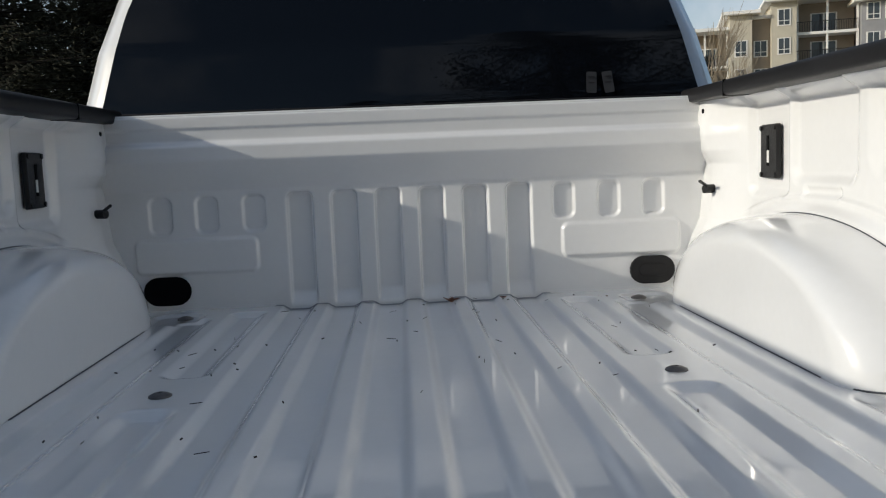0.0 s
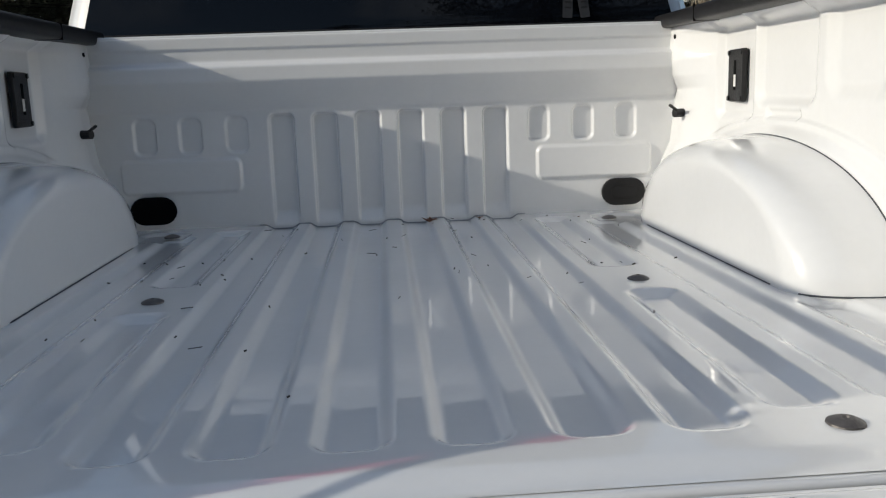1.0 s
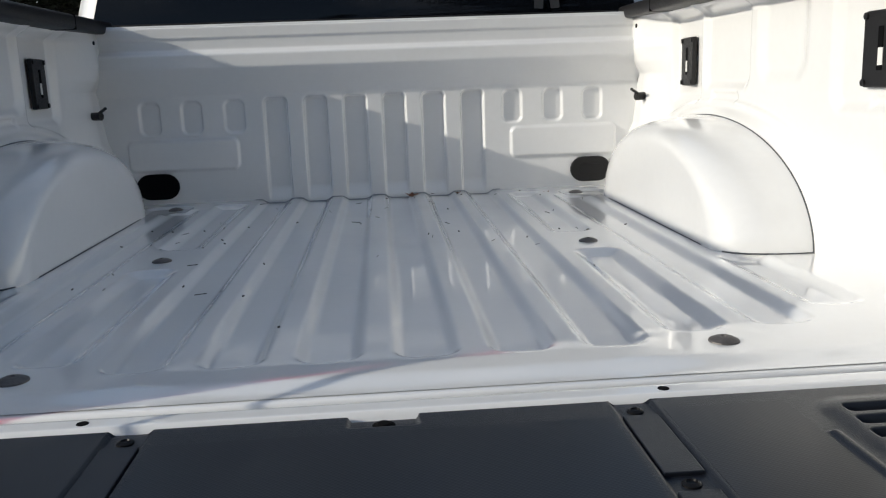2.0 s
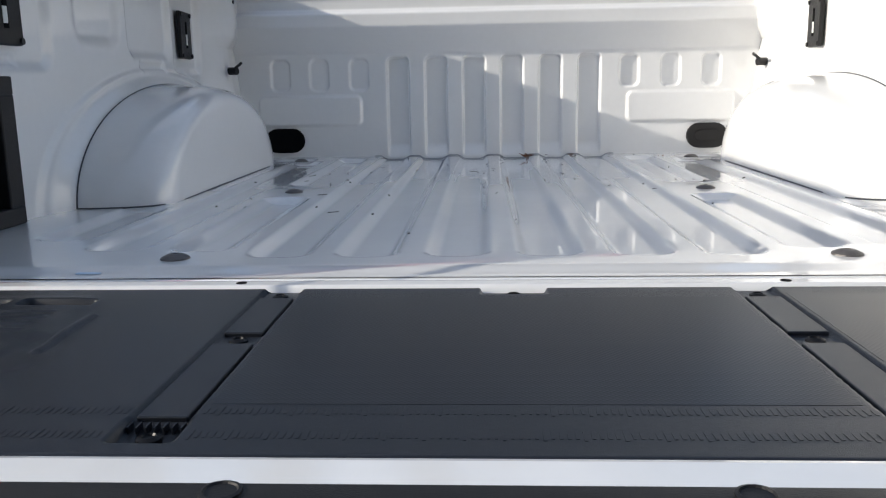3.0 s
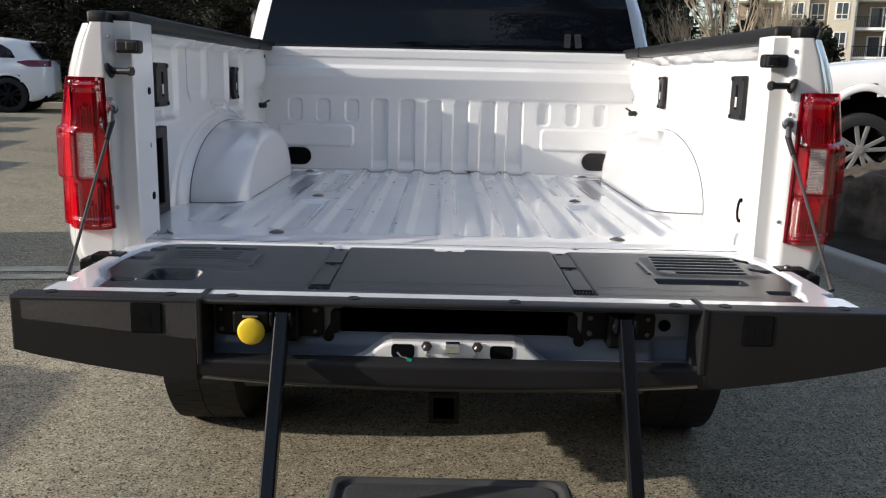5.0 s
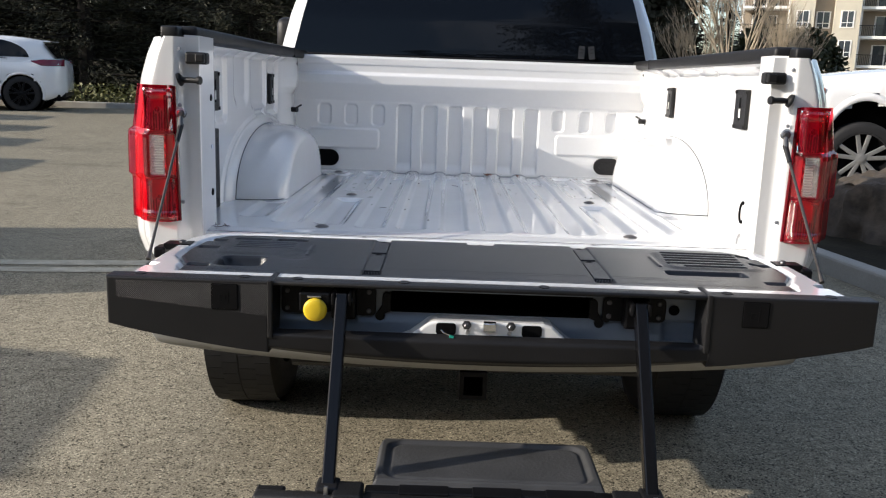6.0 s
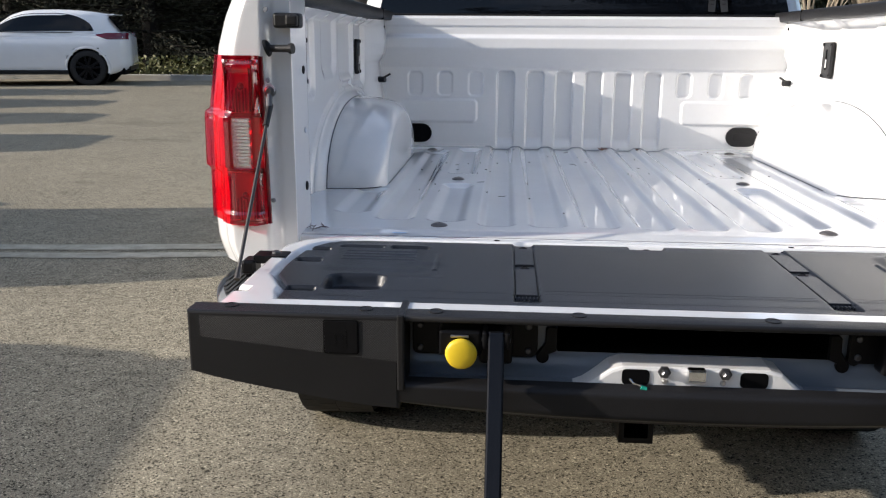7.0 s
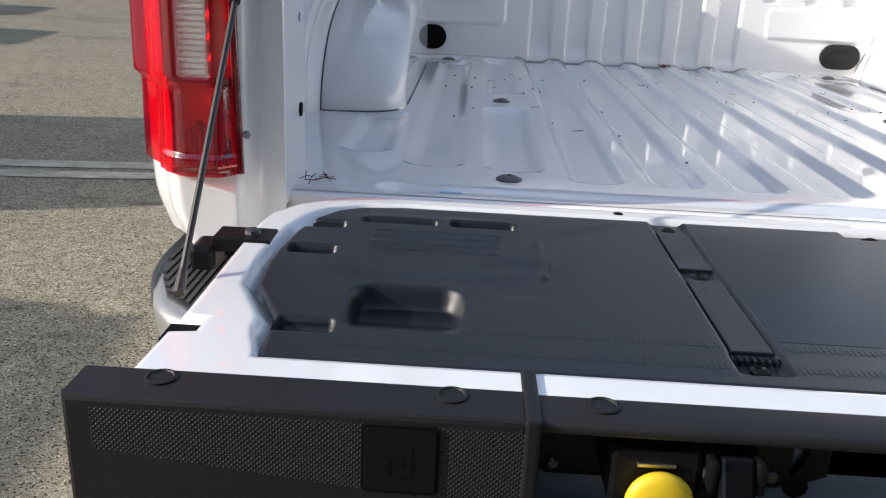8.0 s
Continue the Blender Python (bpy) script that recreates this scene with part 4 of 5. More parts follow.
# slot walls in near-black, so the hollow's shade is in their colour
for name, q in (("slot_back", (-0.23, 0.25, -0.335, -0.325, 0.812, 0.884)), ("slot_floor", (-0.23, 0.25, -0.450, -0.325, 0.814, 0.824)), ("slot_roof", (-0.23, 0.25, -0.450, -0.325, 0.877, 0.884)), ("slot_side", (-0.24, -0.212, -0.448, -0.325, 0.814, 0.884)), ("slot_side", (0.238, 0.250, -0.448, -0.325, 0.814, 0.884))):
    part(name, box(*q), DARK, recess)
for s in (-1, 1):
    plates = ((-0.431, -0.331, 0.823, 0.884), (-0.327, -0.230, 0.822, 0.886)) if s < 0 else ((0.252, 0.386, 0.829, 0.882),)
    for x0, x1, z0, z1 in plates:
        bracket = part("arm_bracket", slab(rounded(x1 - x0, z1 - z0, 0.011), 0, 0.010, 0.002, pose((x0 + x1) / 2, -0.459, (z0 + z1) / 2) @ FACE_REAR), GLOSSBLACK, recess, "black enamel step bracket")
        for x, z in ((x0 + 0.013, z0 + 0.011), (x1 - 0.015, z0 + 0.011), (x0 + 0.013, z1 - 0.012), (x1 - 0.015, z1 - 0.012)):
            part("rivet", add_lathe(bmesh.new(), [(0.0055, 0), (0.0055, 0.002), (0.0035, 0.0035)], pose(x, -0.469, z, 90), 10), DARKSTEEL, bracket)
    if s > 0:
        part("bracket_ear", slab(oval(0.020, 0.020), 0, 0.0095, 0.002, pose(0.261, -0.459, 0.835) @ FACE_REAR), GLOSSBLACK, recess)
    part("arm_shoe", add_box(bmesh.new(), 0.011 + s * 0.307 - 0.026, 0.011 + s * 0.307 + 0.026, -0.500, -0.462, 0.820, 0.888, 0.006), GLOSSBLACK, recess)
    cx = -0.211 if s < 0 else 0.236
    hook = [(cx - s * 0.012, 0.872), (cx, 0.874), (cx + s * 0.006, 0.868), (cx + s * 0.007, 0.846), (cx + s * 0.014, 0.834)] + [(cx + s * (0.0105 + 0.0105 * math.cos(radians(t))), 0.821 + 0.0105 * math.sin(radians(t))) for t in range(30, -211, -30)] + [(cx - s * 0.012, 0.832)]
    part("slot_end_arm", slab(hook[::-s], 0, 0.008, 0.002, pose(0, -0.4565, 0) @ FACE_REAR), GLOSSBLACK, recess)
    part("access_slot", slab(rounded(0.042, 0.025, 0.007), 0, 0.0012, 0, pose(0.0095 + s * 0.0895, -0.5103, 0.812) @ FACE_REAR), DARK, recess)
    part("bolt", add_lathe(bmesh.new(), [(0.010, 0), (0.010, 0.004), (0.006, 0.005), (0.006, 0.012), (0.004, 0.014)], pose(0.009 + s * 0.046, -0.5100, 0.822, 90), 6), DARKSTEEL, recess, "steel hex bolt")
    part("rivet", add_lathe(bmesh.new(), [(0.005, 0), (0.003, 0.003)], pose(0.009 + s * 0.044, -0.510, 0.806, 90), 10), STEEL, recess)
part("latch_clip", add_box(bmesh.new(), -0.003, 0.024, -0.525, -0.508, 0.811, 0.831, 0.003), CHROME, recess, "folded bright metal clip")
part("round_hole", slab(oval(0.0235, 0.0225), 0, 0.001, 0, pose(0.406, -0.4565, 0.854) @ FACE_REAR), DARK, recess)
bm = bmesh.new()
wire = [(-0.090, -0.517, 0.811), (-0.084, -0.519, 0.805), (-0.076, -0.520, 0.803), (-0.070, -0.519, 0.798)]
for a, b in zip(wire, wire[1:]):
    add_rod(bm, a, b, 0.0018, seg=6)
part("wire", bm, CHROME, recess, "short pale wire")
part("wire_tip", rod((-0.072, -0.519, 0.799), (-0.064, -0.519, 0.796), 0.0035, seg=8), GREEN, recess, "green wire connector")

# step: knob, arms, tread
step = tagged(new("tailgate_step"), "black folding step hanging from the open tailgate")
step.parent = truck
part("step_knob", add_lathe(bmesh.new(), [(0.010, -0.03), (0.010, 0), (0.0225, 0.001), (0.0245, 0.005), (0.0238, 0.009), (0.019, 0.0115), (0.010, 0.0130), (0.002, 0.0134)], pose(-0.349, -0.530, 0.850, 90), 32), YELLOW, step, "round yellow plastic release knob", True)
part("knob_block", add_box(bmesh.new(), -0.385, -0.318, -0.526, -0.47, 0.842, 0.884, 0.005), GLOSSBLACK, step)
part("knob_clip", add_box(bmesh.new(), -0.366, -0.338, -0.529, -0.52, 0.873, 0.877, 0.001), STEEL, step)
for s in (-1, 1):
    a, b = Vector((0.011 + s * 0.307, -0.517, 0.880)), Vector((-0.295 if s < 0 else 0.322, -0.715, 0.545))
    way = (b - a).normalized()
    m = Matrix.Translation(a) @ way.to_track_quat("Z", "Y").to_matrix().to_4x4()
    ln = (b - a).length
    arm = part("step_arm", add_box(bmesh.new(), -0.0125, 0.0125, -0.0125, 0.0125, 0, ln, 0.0032, m), ENAMEL, step, "black square steel arm")
    for dx in (-0.017, 0.017):
        part("arm_lug", add_box(bmesh.new(), a.x + dx - 0.004, a.x + dx + 0.004, -0.535, -0.45, 0.858, 0.885, 0.003), GLOSSBLACK, arm)
    part("arm_pin", rod((a.x - 0.022, -0.525, 0.870), (a.x + 0.022, -0.525, 0.870), 0.004, seg=10), DARKSTEEL, arm)
    part("arm_foot", add_box(bmesh.new(), b.x - 0.022, b.x + 0.022, -0.742, -0.690, 0.535, 0.562, 0.005), BLACK, arm)
    part("foot_glint", add_box(bmesh.new(), b.x - 0.004, b.x + 0.004, -0.746, -0.740, 0.540, 0.568, 0.001), STEEL, arm)
tread = part("step_tread", slab([(-0.212, -0.705), (0.236, -0.705), (0.236, -0.528), (0.212, -0.504), (-0.188, -0.504), (-0.212, -0.528)], 0.532, 0.553), BLACK, step, "black moulded step tread")
TX, TY = np.meshgrid(np.linspace(-0.212, 0.236, 181), np.linspace(-0.705, -0.504, 91), indexing="ij")
chop = np.maximum(0, 0.024 - np.minimum(TX + 0.212, 0.236 - TX) - (-0.504 - TY))
TY = TY - chop
rim_in = rrect(TX, TY, -0.190, 0.214, -0.688, -0.522, 0.03, 0.014)
edge = np.minimum(np.minimum(TX + 0.212, 0.236 - TX), np.minimum(TY + 0.705, -0.504 - TY)) - chop * 0.3
TZ = 0.553 + 0.0115 * S(edge / 0.008) - 0.008 * rim_in + 0.0035 * rrect(TX, TY, -0.182, 0.206, -0.680, -0.530, 0.026, 0.010)
grit = np.random.default_rng(4).random(TX.shape)
TZ = TZ + 0.0009 * rrect(TX, TY, -0.176, 0.200, -0.674, -0.536, 0.02, 0.01) * (grit - 0.5)
sheet("tread_pad", np.stack([TX, TY, TZ], -1), PADGREY, tread, "grippy black tread pad in a raised rim")
bm = bmesh.new()
add_box(bm, -0.225, 0.249, -0.735, -0.700, 0.520, 0.555, 0.006)
for x in (-0.16, -0.02, 0.12):
    add_box(bm, x, x + 0.095, -0.737, -0.690, 0.546, 0.556, 0.002)
part("tread_hinge", bm, GLOSSBLACK, step)
part("tread_beam", add_box(bmesh.new(), -0.43, 0.44, -0.760, -0.728, 0.520, 0.552, 0.006), BLACK, step, smooth=True)
for x in (-0.405, -0.255, 0.275, 0.41):
    part("beam_lug", add_box(bmesh.new(), x - 0.028, x + 0.028, -0.765, -0.700, 0.535, 0.560 if abs(x) < 0.3 else 0.546, 0.005), BLACK, step)

# bed hardware
for s in (-1, 1):
    for y in (0.496, 1.375):
        w = float(wall_w(y, 1.262)) - 0.002
        plate = part("anchor_plate", slab(rounded(0.105, 0.124, 0.008), 0, 0.011, 0.003, pose(s * w, y, 1.262) @ pose(0, 0, 0, 90, 0, -90 * s)), BLACK, bed_sides[s], "dark grey cargo anchor plate")
        part("anchor_slot", add_box(bmesh.new(), s * (w - 0.0115) - 0.0006, s * (w - 0.0115) + 0.0006, y - 0.006, y + 0.008, 1.228, 1.298), DARK, plate)
        part("anchor_label", add_box(bmesh.new(), s * (w - 0.0122) - 0.0006, s * (w - 0.0122) + 0.0006, y - 0.008, y + 0.005, 1.236, 1.264), WHITETRIM, plate)
        for dy in (-0.044, 0.044):
            for z in (1.208, 1.316):
                part("screw", rod((s * (w - 0.0145), y + dy, z), (s * (w - 0.002), y + dy, z), 0.006, seg=10), BLACK, plate)
        if y > 1:
            plate.matrix_local = pose(s * w, y, 0, 0, 0, -5 * s) @ pose(-s * w, -y, 0)
    w = float(wall_w(1.625, 1.172))
    w -= 0.004
    hook = part("cargo_hook", rod((s * (w + 0.004), 1.63, 1.170), (s * (w - 0.024), 1.62, 1.170), 0.0115, seg=12), BLACK, bed_sides[s], "small black cargo hook")
    part("hook_tip", rod((s * (w - 0.018), 1.622, 1.178), (s * (w - 0.047), 1.590, 1.192), 0.0042, seg=8), BLACK, hook)
    for y, z, r in ((0.115, 1.252, 0.009), (0.115, 0.995, 0.010), (1.64, 1.372, 0.006)):
        x = float(wall_w(y, z, s))
        part("drain_hole", rod((s * (x - 0.002), y, z), (s * (x + 0.01), y, z), r, seg=14), DARK, bed_sides[s])
    part("grommet", rod((s * (float(wall_w(0.115, 1.12, s)) - 0.002), 0.115, 1.12), (s * 0.77, 0.115, 1.12), 0.006, seg=12), GREYMETAL, bed_sides[s])
    for x, y in ((0.432, 0.835), (0.437, 0.150), (0.575, 1.565)):
        part("floor_bolt", add_lathe(bmesh.new(), [(0.020, 0), (0.019, 0.003), (0.013, 0.006), (0.009, 0.0075), (0.004, 0.008), (0.003, 0.006)], pose(s * x, y, 0.9005), 18), BOLT, bed_floor, "low steel floor bolt")
    bump_stop = part("bump_stop", add_box(bmesh.new(), s * 0.735 - 0.028, s * 0.735 + 0.028, -0.022, 0.012, 1.338, 1.368, 0.006), BLACK, truck, "black rubber bump stop")
    part("stop_pad", add_box(bmesh.new(), s * 0.722 - 0.012, s * 0.722 + 0.012, -0.034, -0.018, 1.342, 1.364, 0.004), BLACK, bump_stop)
    striker = part("latch_striker", rod((s * 0.775, -0.02, 1.298), (s * 0.722, -0.035, 1.298), 0.0075, seg=12), BLACK, truck, "black latch striker pin")
    part("striker_plate", add_lathe(bmesh.new(), [(0.018, 0), (0.016, 0.006), (0.008, 0.010)], pose(s * 0.778, -0.022, 1.298, 0, -70 * s), 18), BLACK, striker)
    part("striker_head", rod((s * 0.726, -0.034, 1.298), (s * 0.719, -0.036, 1.298), 0.0105, seg=12), BLACK, striker)
    cable = tagged(new("gate_cable"), "thin dark tailgate support cable")
    cable.parent = truck
    a, e = Vector((s * 0.770, -0.030, 1.195)), Vector((MID + s * 0.770, -0.322, 0.896))
    mid = a.lerp(e, 0.16)
    part("cable_wire", rod(mid, e, 0.0036, seg=8), CABLE, cable)
    part("cable_sleeve", rod(a.lerp(e, 0.03), mid, 0.0072, 0.0058, seg=10), BLACK, cable)
    part("cable_eye", add_lathe(bmesh.new(), [(0.006, 0), (0.0125, 0.0), (0.0125, 0.005), (0.006, 0.005)], pose(s * 0.772, -0.030, 1.216, 90), 20), GREYMETAL, cable)
    part("cable_shank", rod((s * 0.772, -0.033, 1.206), a.lerp(e, 0.05), 0.0065, seg=10), DARKSTEEL, cable)
    part("cable_foot", rod(e.lerp(a, 0.06), e, 0.0042, 0.006, seg=10), CABLE, cable)
    part("cable_stud", add_lathe(bmesh.new(), [(0.013, 0), (0.012, 0.008), (0.006, 0.012)], pose(s * 0.772, -0.026, 1.213, 90), 14), DARKSTEEL, cable)
    for z, y in ((1.235, -0.010), (0.985, -0.006), (1.375, -0.006)):
        part("jamb_bolt", add_lathe(bmesh.new(), [(0.0055, 0), (0.004, 0.003)], pose(s * 0.776, y - 0.015, z, 90), 10), PALESEAL, truck)
# storage pocket let into the wall
pocket = tagged(new("storage_pocket"), "open black storage pocket let into the bed wall")
pocket.parent = truck
for name, y0, y1, z0, z1 in (("frame_top", 0.298, 0.460, 1.117, 1.148), ("frame_foot", 0.298, 0.460, 0.902, 0.932), ("frame_rear", 0.298, 0.352, 0.931, 1.118), ("frame_front", 0.416, 0.460, 0.931, 1.118)):
    part(name, add_box(bmesh.new(), -0.842, -0.808, y0, y1, z0, z1, 0.003), BLACK, pocket)
for name, q in (("pocket_back", (-0.93, -0.92, 0.33, 0.44, 0.91, 1.135)), ("pocket_side", (-0.925, -0.832, 0.33, 0.340, 0.91, 1.135)), ("pocket_side", (-0.925, -0.832, 0.428, 0.438, 0.91, 1.135)), ("pocket_top", (-0.925, -0.832, 0.33, 0.44, 1.125, 1.135)), ("pocket_floor", (-0.925, -0.832, 0.33, 0.44, 0.910, 0.920))):
    part(name, box(*q), BLACK, pocket)
bm = bmesh.new()
arc = [(0.375 - 0.018 * math.cos(radians(t)), 0.952 + 0.031 * math.sin(radians(t))) for t in range(60, 305, 24)]
for (y0, z0), (y1, z1) in zip(arc, arc[1:]):
    add_rod(bm, (float(wall_w(y0, z0)) - 0.0005, y0, z0), (float(wall_w(y1, z1)) - 0.0005, y1, z1), 0.005, seg=8)
part("curved_slot", bm, DARK, bed_sides[1])
part("drain_hole", rod((float(wall_w(0.32, 0.945)) - 0.002, 0.32, 0.945), (0.85, 0.32, 0.945), 0.009, seg=14), DARK, bed_sides[1])
part("crayon_mark", slab(rounded(0.032, 0.010, 0.004), 0, 0.0006, 0, pose(-0.52, 0.075, 0.8987)), BLUEMARK, bed_floor, "faint blue crayon smear")

# ---- things lying in the bed ----
rnd = random.Random(11)


def dry_leaf(name, size, m, seed):
    """A curled dead leaf with a stalk."""
    r = random.Random(seed)
    bm = bmesh.new()
    for k in range(5):
        a = radians(-60 + 30 * k + r.uniform(-8, 8))
        tip = Vector((math.sin(a) * size, math.cos(a) * size, r.uniform(0.15, 0.6) * size))
        side = Vector((math.cos(a), -math.sin(a), 0)) * size * 0.16
        midp = tip * 0.55 + Vector((0, 0, 0.08 * size))
        v = [bm.verts.new(m @ q) for q in (Vector((0, 0, 0.001)), midp - side, tip, midp + side)]
        bm.faces.new((v[0], v[1], v[2])), bm.faces.new((v[0], v[2], v[3]))
        w = [bm.verts.new(p.co + Vector((0, 0, -0.0007))) for p in v]
        bm.faces.new((w[0], w[2], w[1])), bm.faces.new((w[0], w[3], w[2]))
    add_rod(bm, m @ Vector((0, 0, 0.002)), m @ Vector((0.1 * size, -0.8 * size, 0.25 * size)), 0.0009, seg=5)
    return part(name, bm, DRYLEAF)


for k, (x, y, z, size) in enumerate(((0.098, 1.655, 0.8965, 0.026), (0.108, 1.672, 0.899, 0.019), (0.50, 1.62, 0.8945, 0.018), (0.235, 1.66, 0.9015, 0.014))):
    tagged(dry_leaf("dry_leaf", size, pose(x, y, z, 0, 0, 70 * k), k), "curled brown dead leaf on the bed floor", "leaf", "dead leaves")
bm = bmesh.new()
for k in range(60):
    x, y = rnd.uniform(-0.58, 0.58), 0.25 + 1.42 * rnd.random() ** 0.7
    a, ln = rnd.uniform(0, math.pi), rnd.choice((0.004, 0.006, 0.010, 0.020))
    d = Vector((math.cos(a), math.sin(a), 0)) * ln
    add_rod(bm, Vector((x, y, 0.9030)) - d / 2, Vector((x, y, 0.9040)) + d / 2, 0.0007 if ln > 0.008 else 0.0014, seg=5)
tagged(part("needle_litter", bm, NEEDLEDRY), "dark fallen needles and grit on the bed floor", "litter", kind="stuff")
bm = bmesh.new()
for k in range(16):
    p = Vector((-0.705 + rnd.gauss(0, 0.010), 0.088 + rnd.gauss(0, 0.004), 0.899 + rnd.uniform(0, 0.012)))
    d = Vector((rnd.gauss(0, 1), rnd.gauss(0, 0.4), rnd.gauss(0, 0.3))).normalized() * rnd.uniform(0.003, 0.008)
    add_rod(bm, p - d, p + d, 0.0007, seg=5)
tagged(part("twig_tuft", bm, TWIG), "tuft of reddish dry twigs caught in the corner", "twigs")

# ---- parked vehicles ----


def suv(name, label, rim_mat, lift=0.0):
    """A five-door sport utility vehicle facing -x, its middle at the origin, standing on z = 0."""
    car = tagged(new(name), label, "car")
    xs = np.concatenate([np.linspace(-2.38, 2.1, 121), np.linspace(2.11, 2.32, 16)])
    hood = np.interp(xs, [-2.38, -2.30, -2.0, -1.25, -1.0, 1.9, 2.15, 2.26, 2.32], [0.66, 0.90, 1.05, 1.14, 1.16, 1.215, 1.21, 1.165, 1.08])
    under = np.interp(xs, [-2.38, -2.2, -1.9, 1.9, 2.2, 2.32], [0.42, 0.30, 0.26, 0.28, 0.36, 0.46])
    widths = np.interp(xs, [-2.38, -2.25, -1.8, 0, 1.7], [0.62, 0.80, 0.93, 0.955, 0.945]) * np.sqrt(np.clip(1 - np.clip((xs - 1.75) / 0.66, 0, 1) ** 2.6, 0.02, 1))
    ring = [(-0.9, -0.02), (-1.0, 0.03), (-0.985, 0.20), (-1.012, 0.45), (-1.0, 0.62), (-0.99, 0.74), (-0.955, 0.88), (-0.88, 0.97), (-0.78, 1.0), (0, 1.015), (0.78, 1.0), (0.88, 0.97), (0.955, 0.88), (0.99, 0.74), (1.0, 0.62), (1.012, 0.45), (0.985, 0.20), (1.0, 0.03), (0.9, -0.02), (-0.9, -0.02)]
    P = np.array([[(x, w * a, u + (h - u) * b) for a, b in ring] for x, w, h, u in zip(xs, widths, hood, under)])
    front, rear = P[:1], P[-1:]
    P = np.concatenate([front * [1, 0, 0] + [0, 0, 0.55], front * [1, 0.6, 0.6] + [0, 0, 0.22], P, rear * [1, 0.7, 0.7] + [0.012, 0, 0.22], rear * [1, 0, 0] + [0.018, 0, 0.73]])
    mid = (P[:-1, :-1] + P[1:, 1:]) / 2
    cut = (np.minimum(np.hypot(mid[..., 0] + 1.40, mid[..., 2] - 0.40), np.hypot(mid[..., 0] - 1.42, mid[..., 2] - 0.40)) < 0.462) & (np.abs(mid[..., 1]) > 0.5)
    body = sheet("body", P, PAINT, car, keep=~cut)
    part("floor_pan", box(-2.2, 2.2, -0.80, 0.80, 0.25, 0.40), DARK, body)
    part("front_end", add_box(bmesh.new(), -2.385, -2.3, -0.62, 0.62, 0.36, 0.72, 0.02), BLACK, body)
    part("rear_end", add_box(bmesh.new(), 2.05, 2.30, -0.60, 0.60, 0.33, 0.50, 0.04), BLACK, body)
    # glasshouse
    xs = np.linspace(-0.90, 2.20, 63)
    top = np.interp(xs, [-0.90, -0.76, -0.14, 0.10, 0.35, 0.8, 1.2, 1.6, 1.85, 2.20], [1.11, 1.18, 1.58, 1.66, 1.69, 1.70, 1.69, 1.655, 1.61, 1.15])
    narrow = 1 - 0.16 * S((xs - 1.3) / 0.9)
    ring = [(-0.90, 0.0), (-0.855, 0.35), (-0.765, 0.82), (-0.68, 0.97), (-0.5, 1.0), (0, 1.015), (0.5, 1.0), (0.68, 0.97), (0.765, 0.82), (0.855, 0.35), (0.90, 0.0)]
    P = np.array([[(x, a * q, 1.09 + (t - 1.09) * b) for a, b in ring] for x, t, q in zip(xs, top, narrow)])
    sheet("roof", P, PAINT, car)
    for s in (-1, 1):
        def pane(x0, x1, lo, hi):
            """Side glass between two stations, leaning with the body."""
            out = []
            for x in np.linspace(x0, x1, 30):
                t = np.interp(x, xs, top)
                h0, h1 = 1.205 + lo * (x - x0), 1.09 + (t - 1.09) * hi
                h1 = h0 + (h1 - h0) * math.sqrt(max(0.0, 1 - max(0.0, (x - 0.80) / (x1 - 0.80)) ** 2.2))
                row = []
                for z in np.linspace(h0, max(h1, h0 + 0.01), 6):
                    b = (z - 1.09) / max(t - 1.09, 0.05)
                    row.append((x, s * (np.interp(b, [0, 0.35, 0.82, 0.97], [0.90, 0.855, 0.765, 0.68]) * np.interp(x, xs, narrow) + 0.006), z))
                out.append(row)
            return np.array(out)
        sheet("side_window", pane(-0.60, 1.60, 0.012, 0.86), TINT, car, "dark tinted side glass")
        part("window_trim", add_box(bmesh.new(), -0.60, 1.15, s * 0.893 - 0.005, s * 0.893 + 0.005, 1.186, 1.202), BLACK, car)
        LX, LZ = np.meshgrid(np.linspace(1.64, 2.300, 30), np.linspace(1.045, 1.190, 8), indexing="ij")
        LZ = 1.150 + (LZ - 1.150) * (0.15 + 0.85 * S((LX - 1.60) / 0.32))
        ly = 0.945 * np.sqrt(np.clip(1 - np.clip((LX - 1.75) / 0.66, 0, 1) ** 2.6, 0.02, 1)) * np.interp((LZ - 0.3) / 0.91, [0.74, 0.88, 0.97], [0.99, 0.955, 0.88]) + 0.012
        sheet("tail_lamp", np.stack([LX, s * ly, LZ], -1), DARKLENS, car, "dark red tail lamp")
        part("headlamp", add_box(bmesh.new(), -2.22, -1.92, s * 0.80 - 0.07, s * 0.80 + 0.07, 0.80, 0.93, 0.03), CLEARLENS, car, smooth=True)
        part("side_marker", add_box(bmesh.new(), -2.06, -1.84, s * 0.895 - 0.02, s * 0.895 + 0.02, 0.85, 0.94, 0.018), AMBER, car, smooth=True)
        part("sill", add_box(bmesh.new(), -1.0, 1.0, s * 0.94 - 0.03, s * 0.94 + 0.03, 0.27, 0.36, 0.015), BLACK, car)
        part("door_mirror", add_box(bmesh.new(), -0.64, -0.47, s * 1.03 - 0.08, s * 1.03 + 0.08, 1.12, 1.25, 0.03), PAINT, car, smooth=True)
        for x in (-1.40, 1.42):
            bm = add_lathe(bmesh.new(), [(0.10, -0.30), (0.46, -0.30), (0.46, -0.03)], pose(x, s * 0.925, 0.40) @ pose(0, 0, 0, -90 * s, 0, 0), 48, caps=False)
            part("wheel_well", bm, DARK, car)
            ta = np.linspace(radians(-14), radians(194), 41)
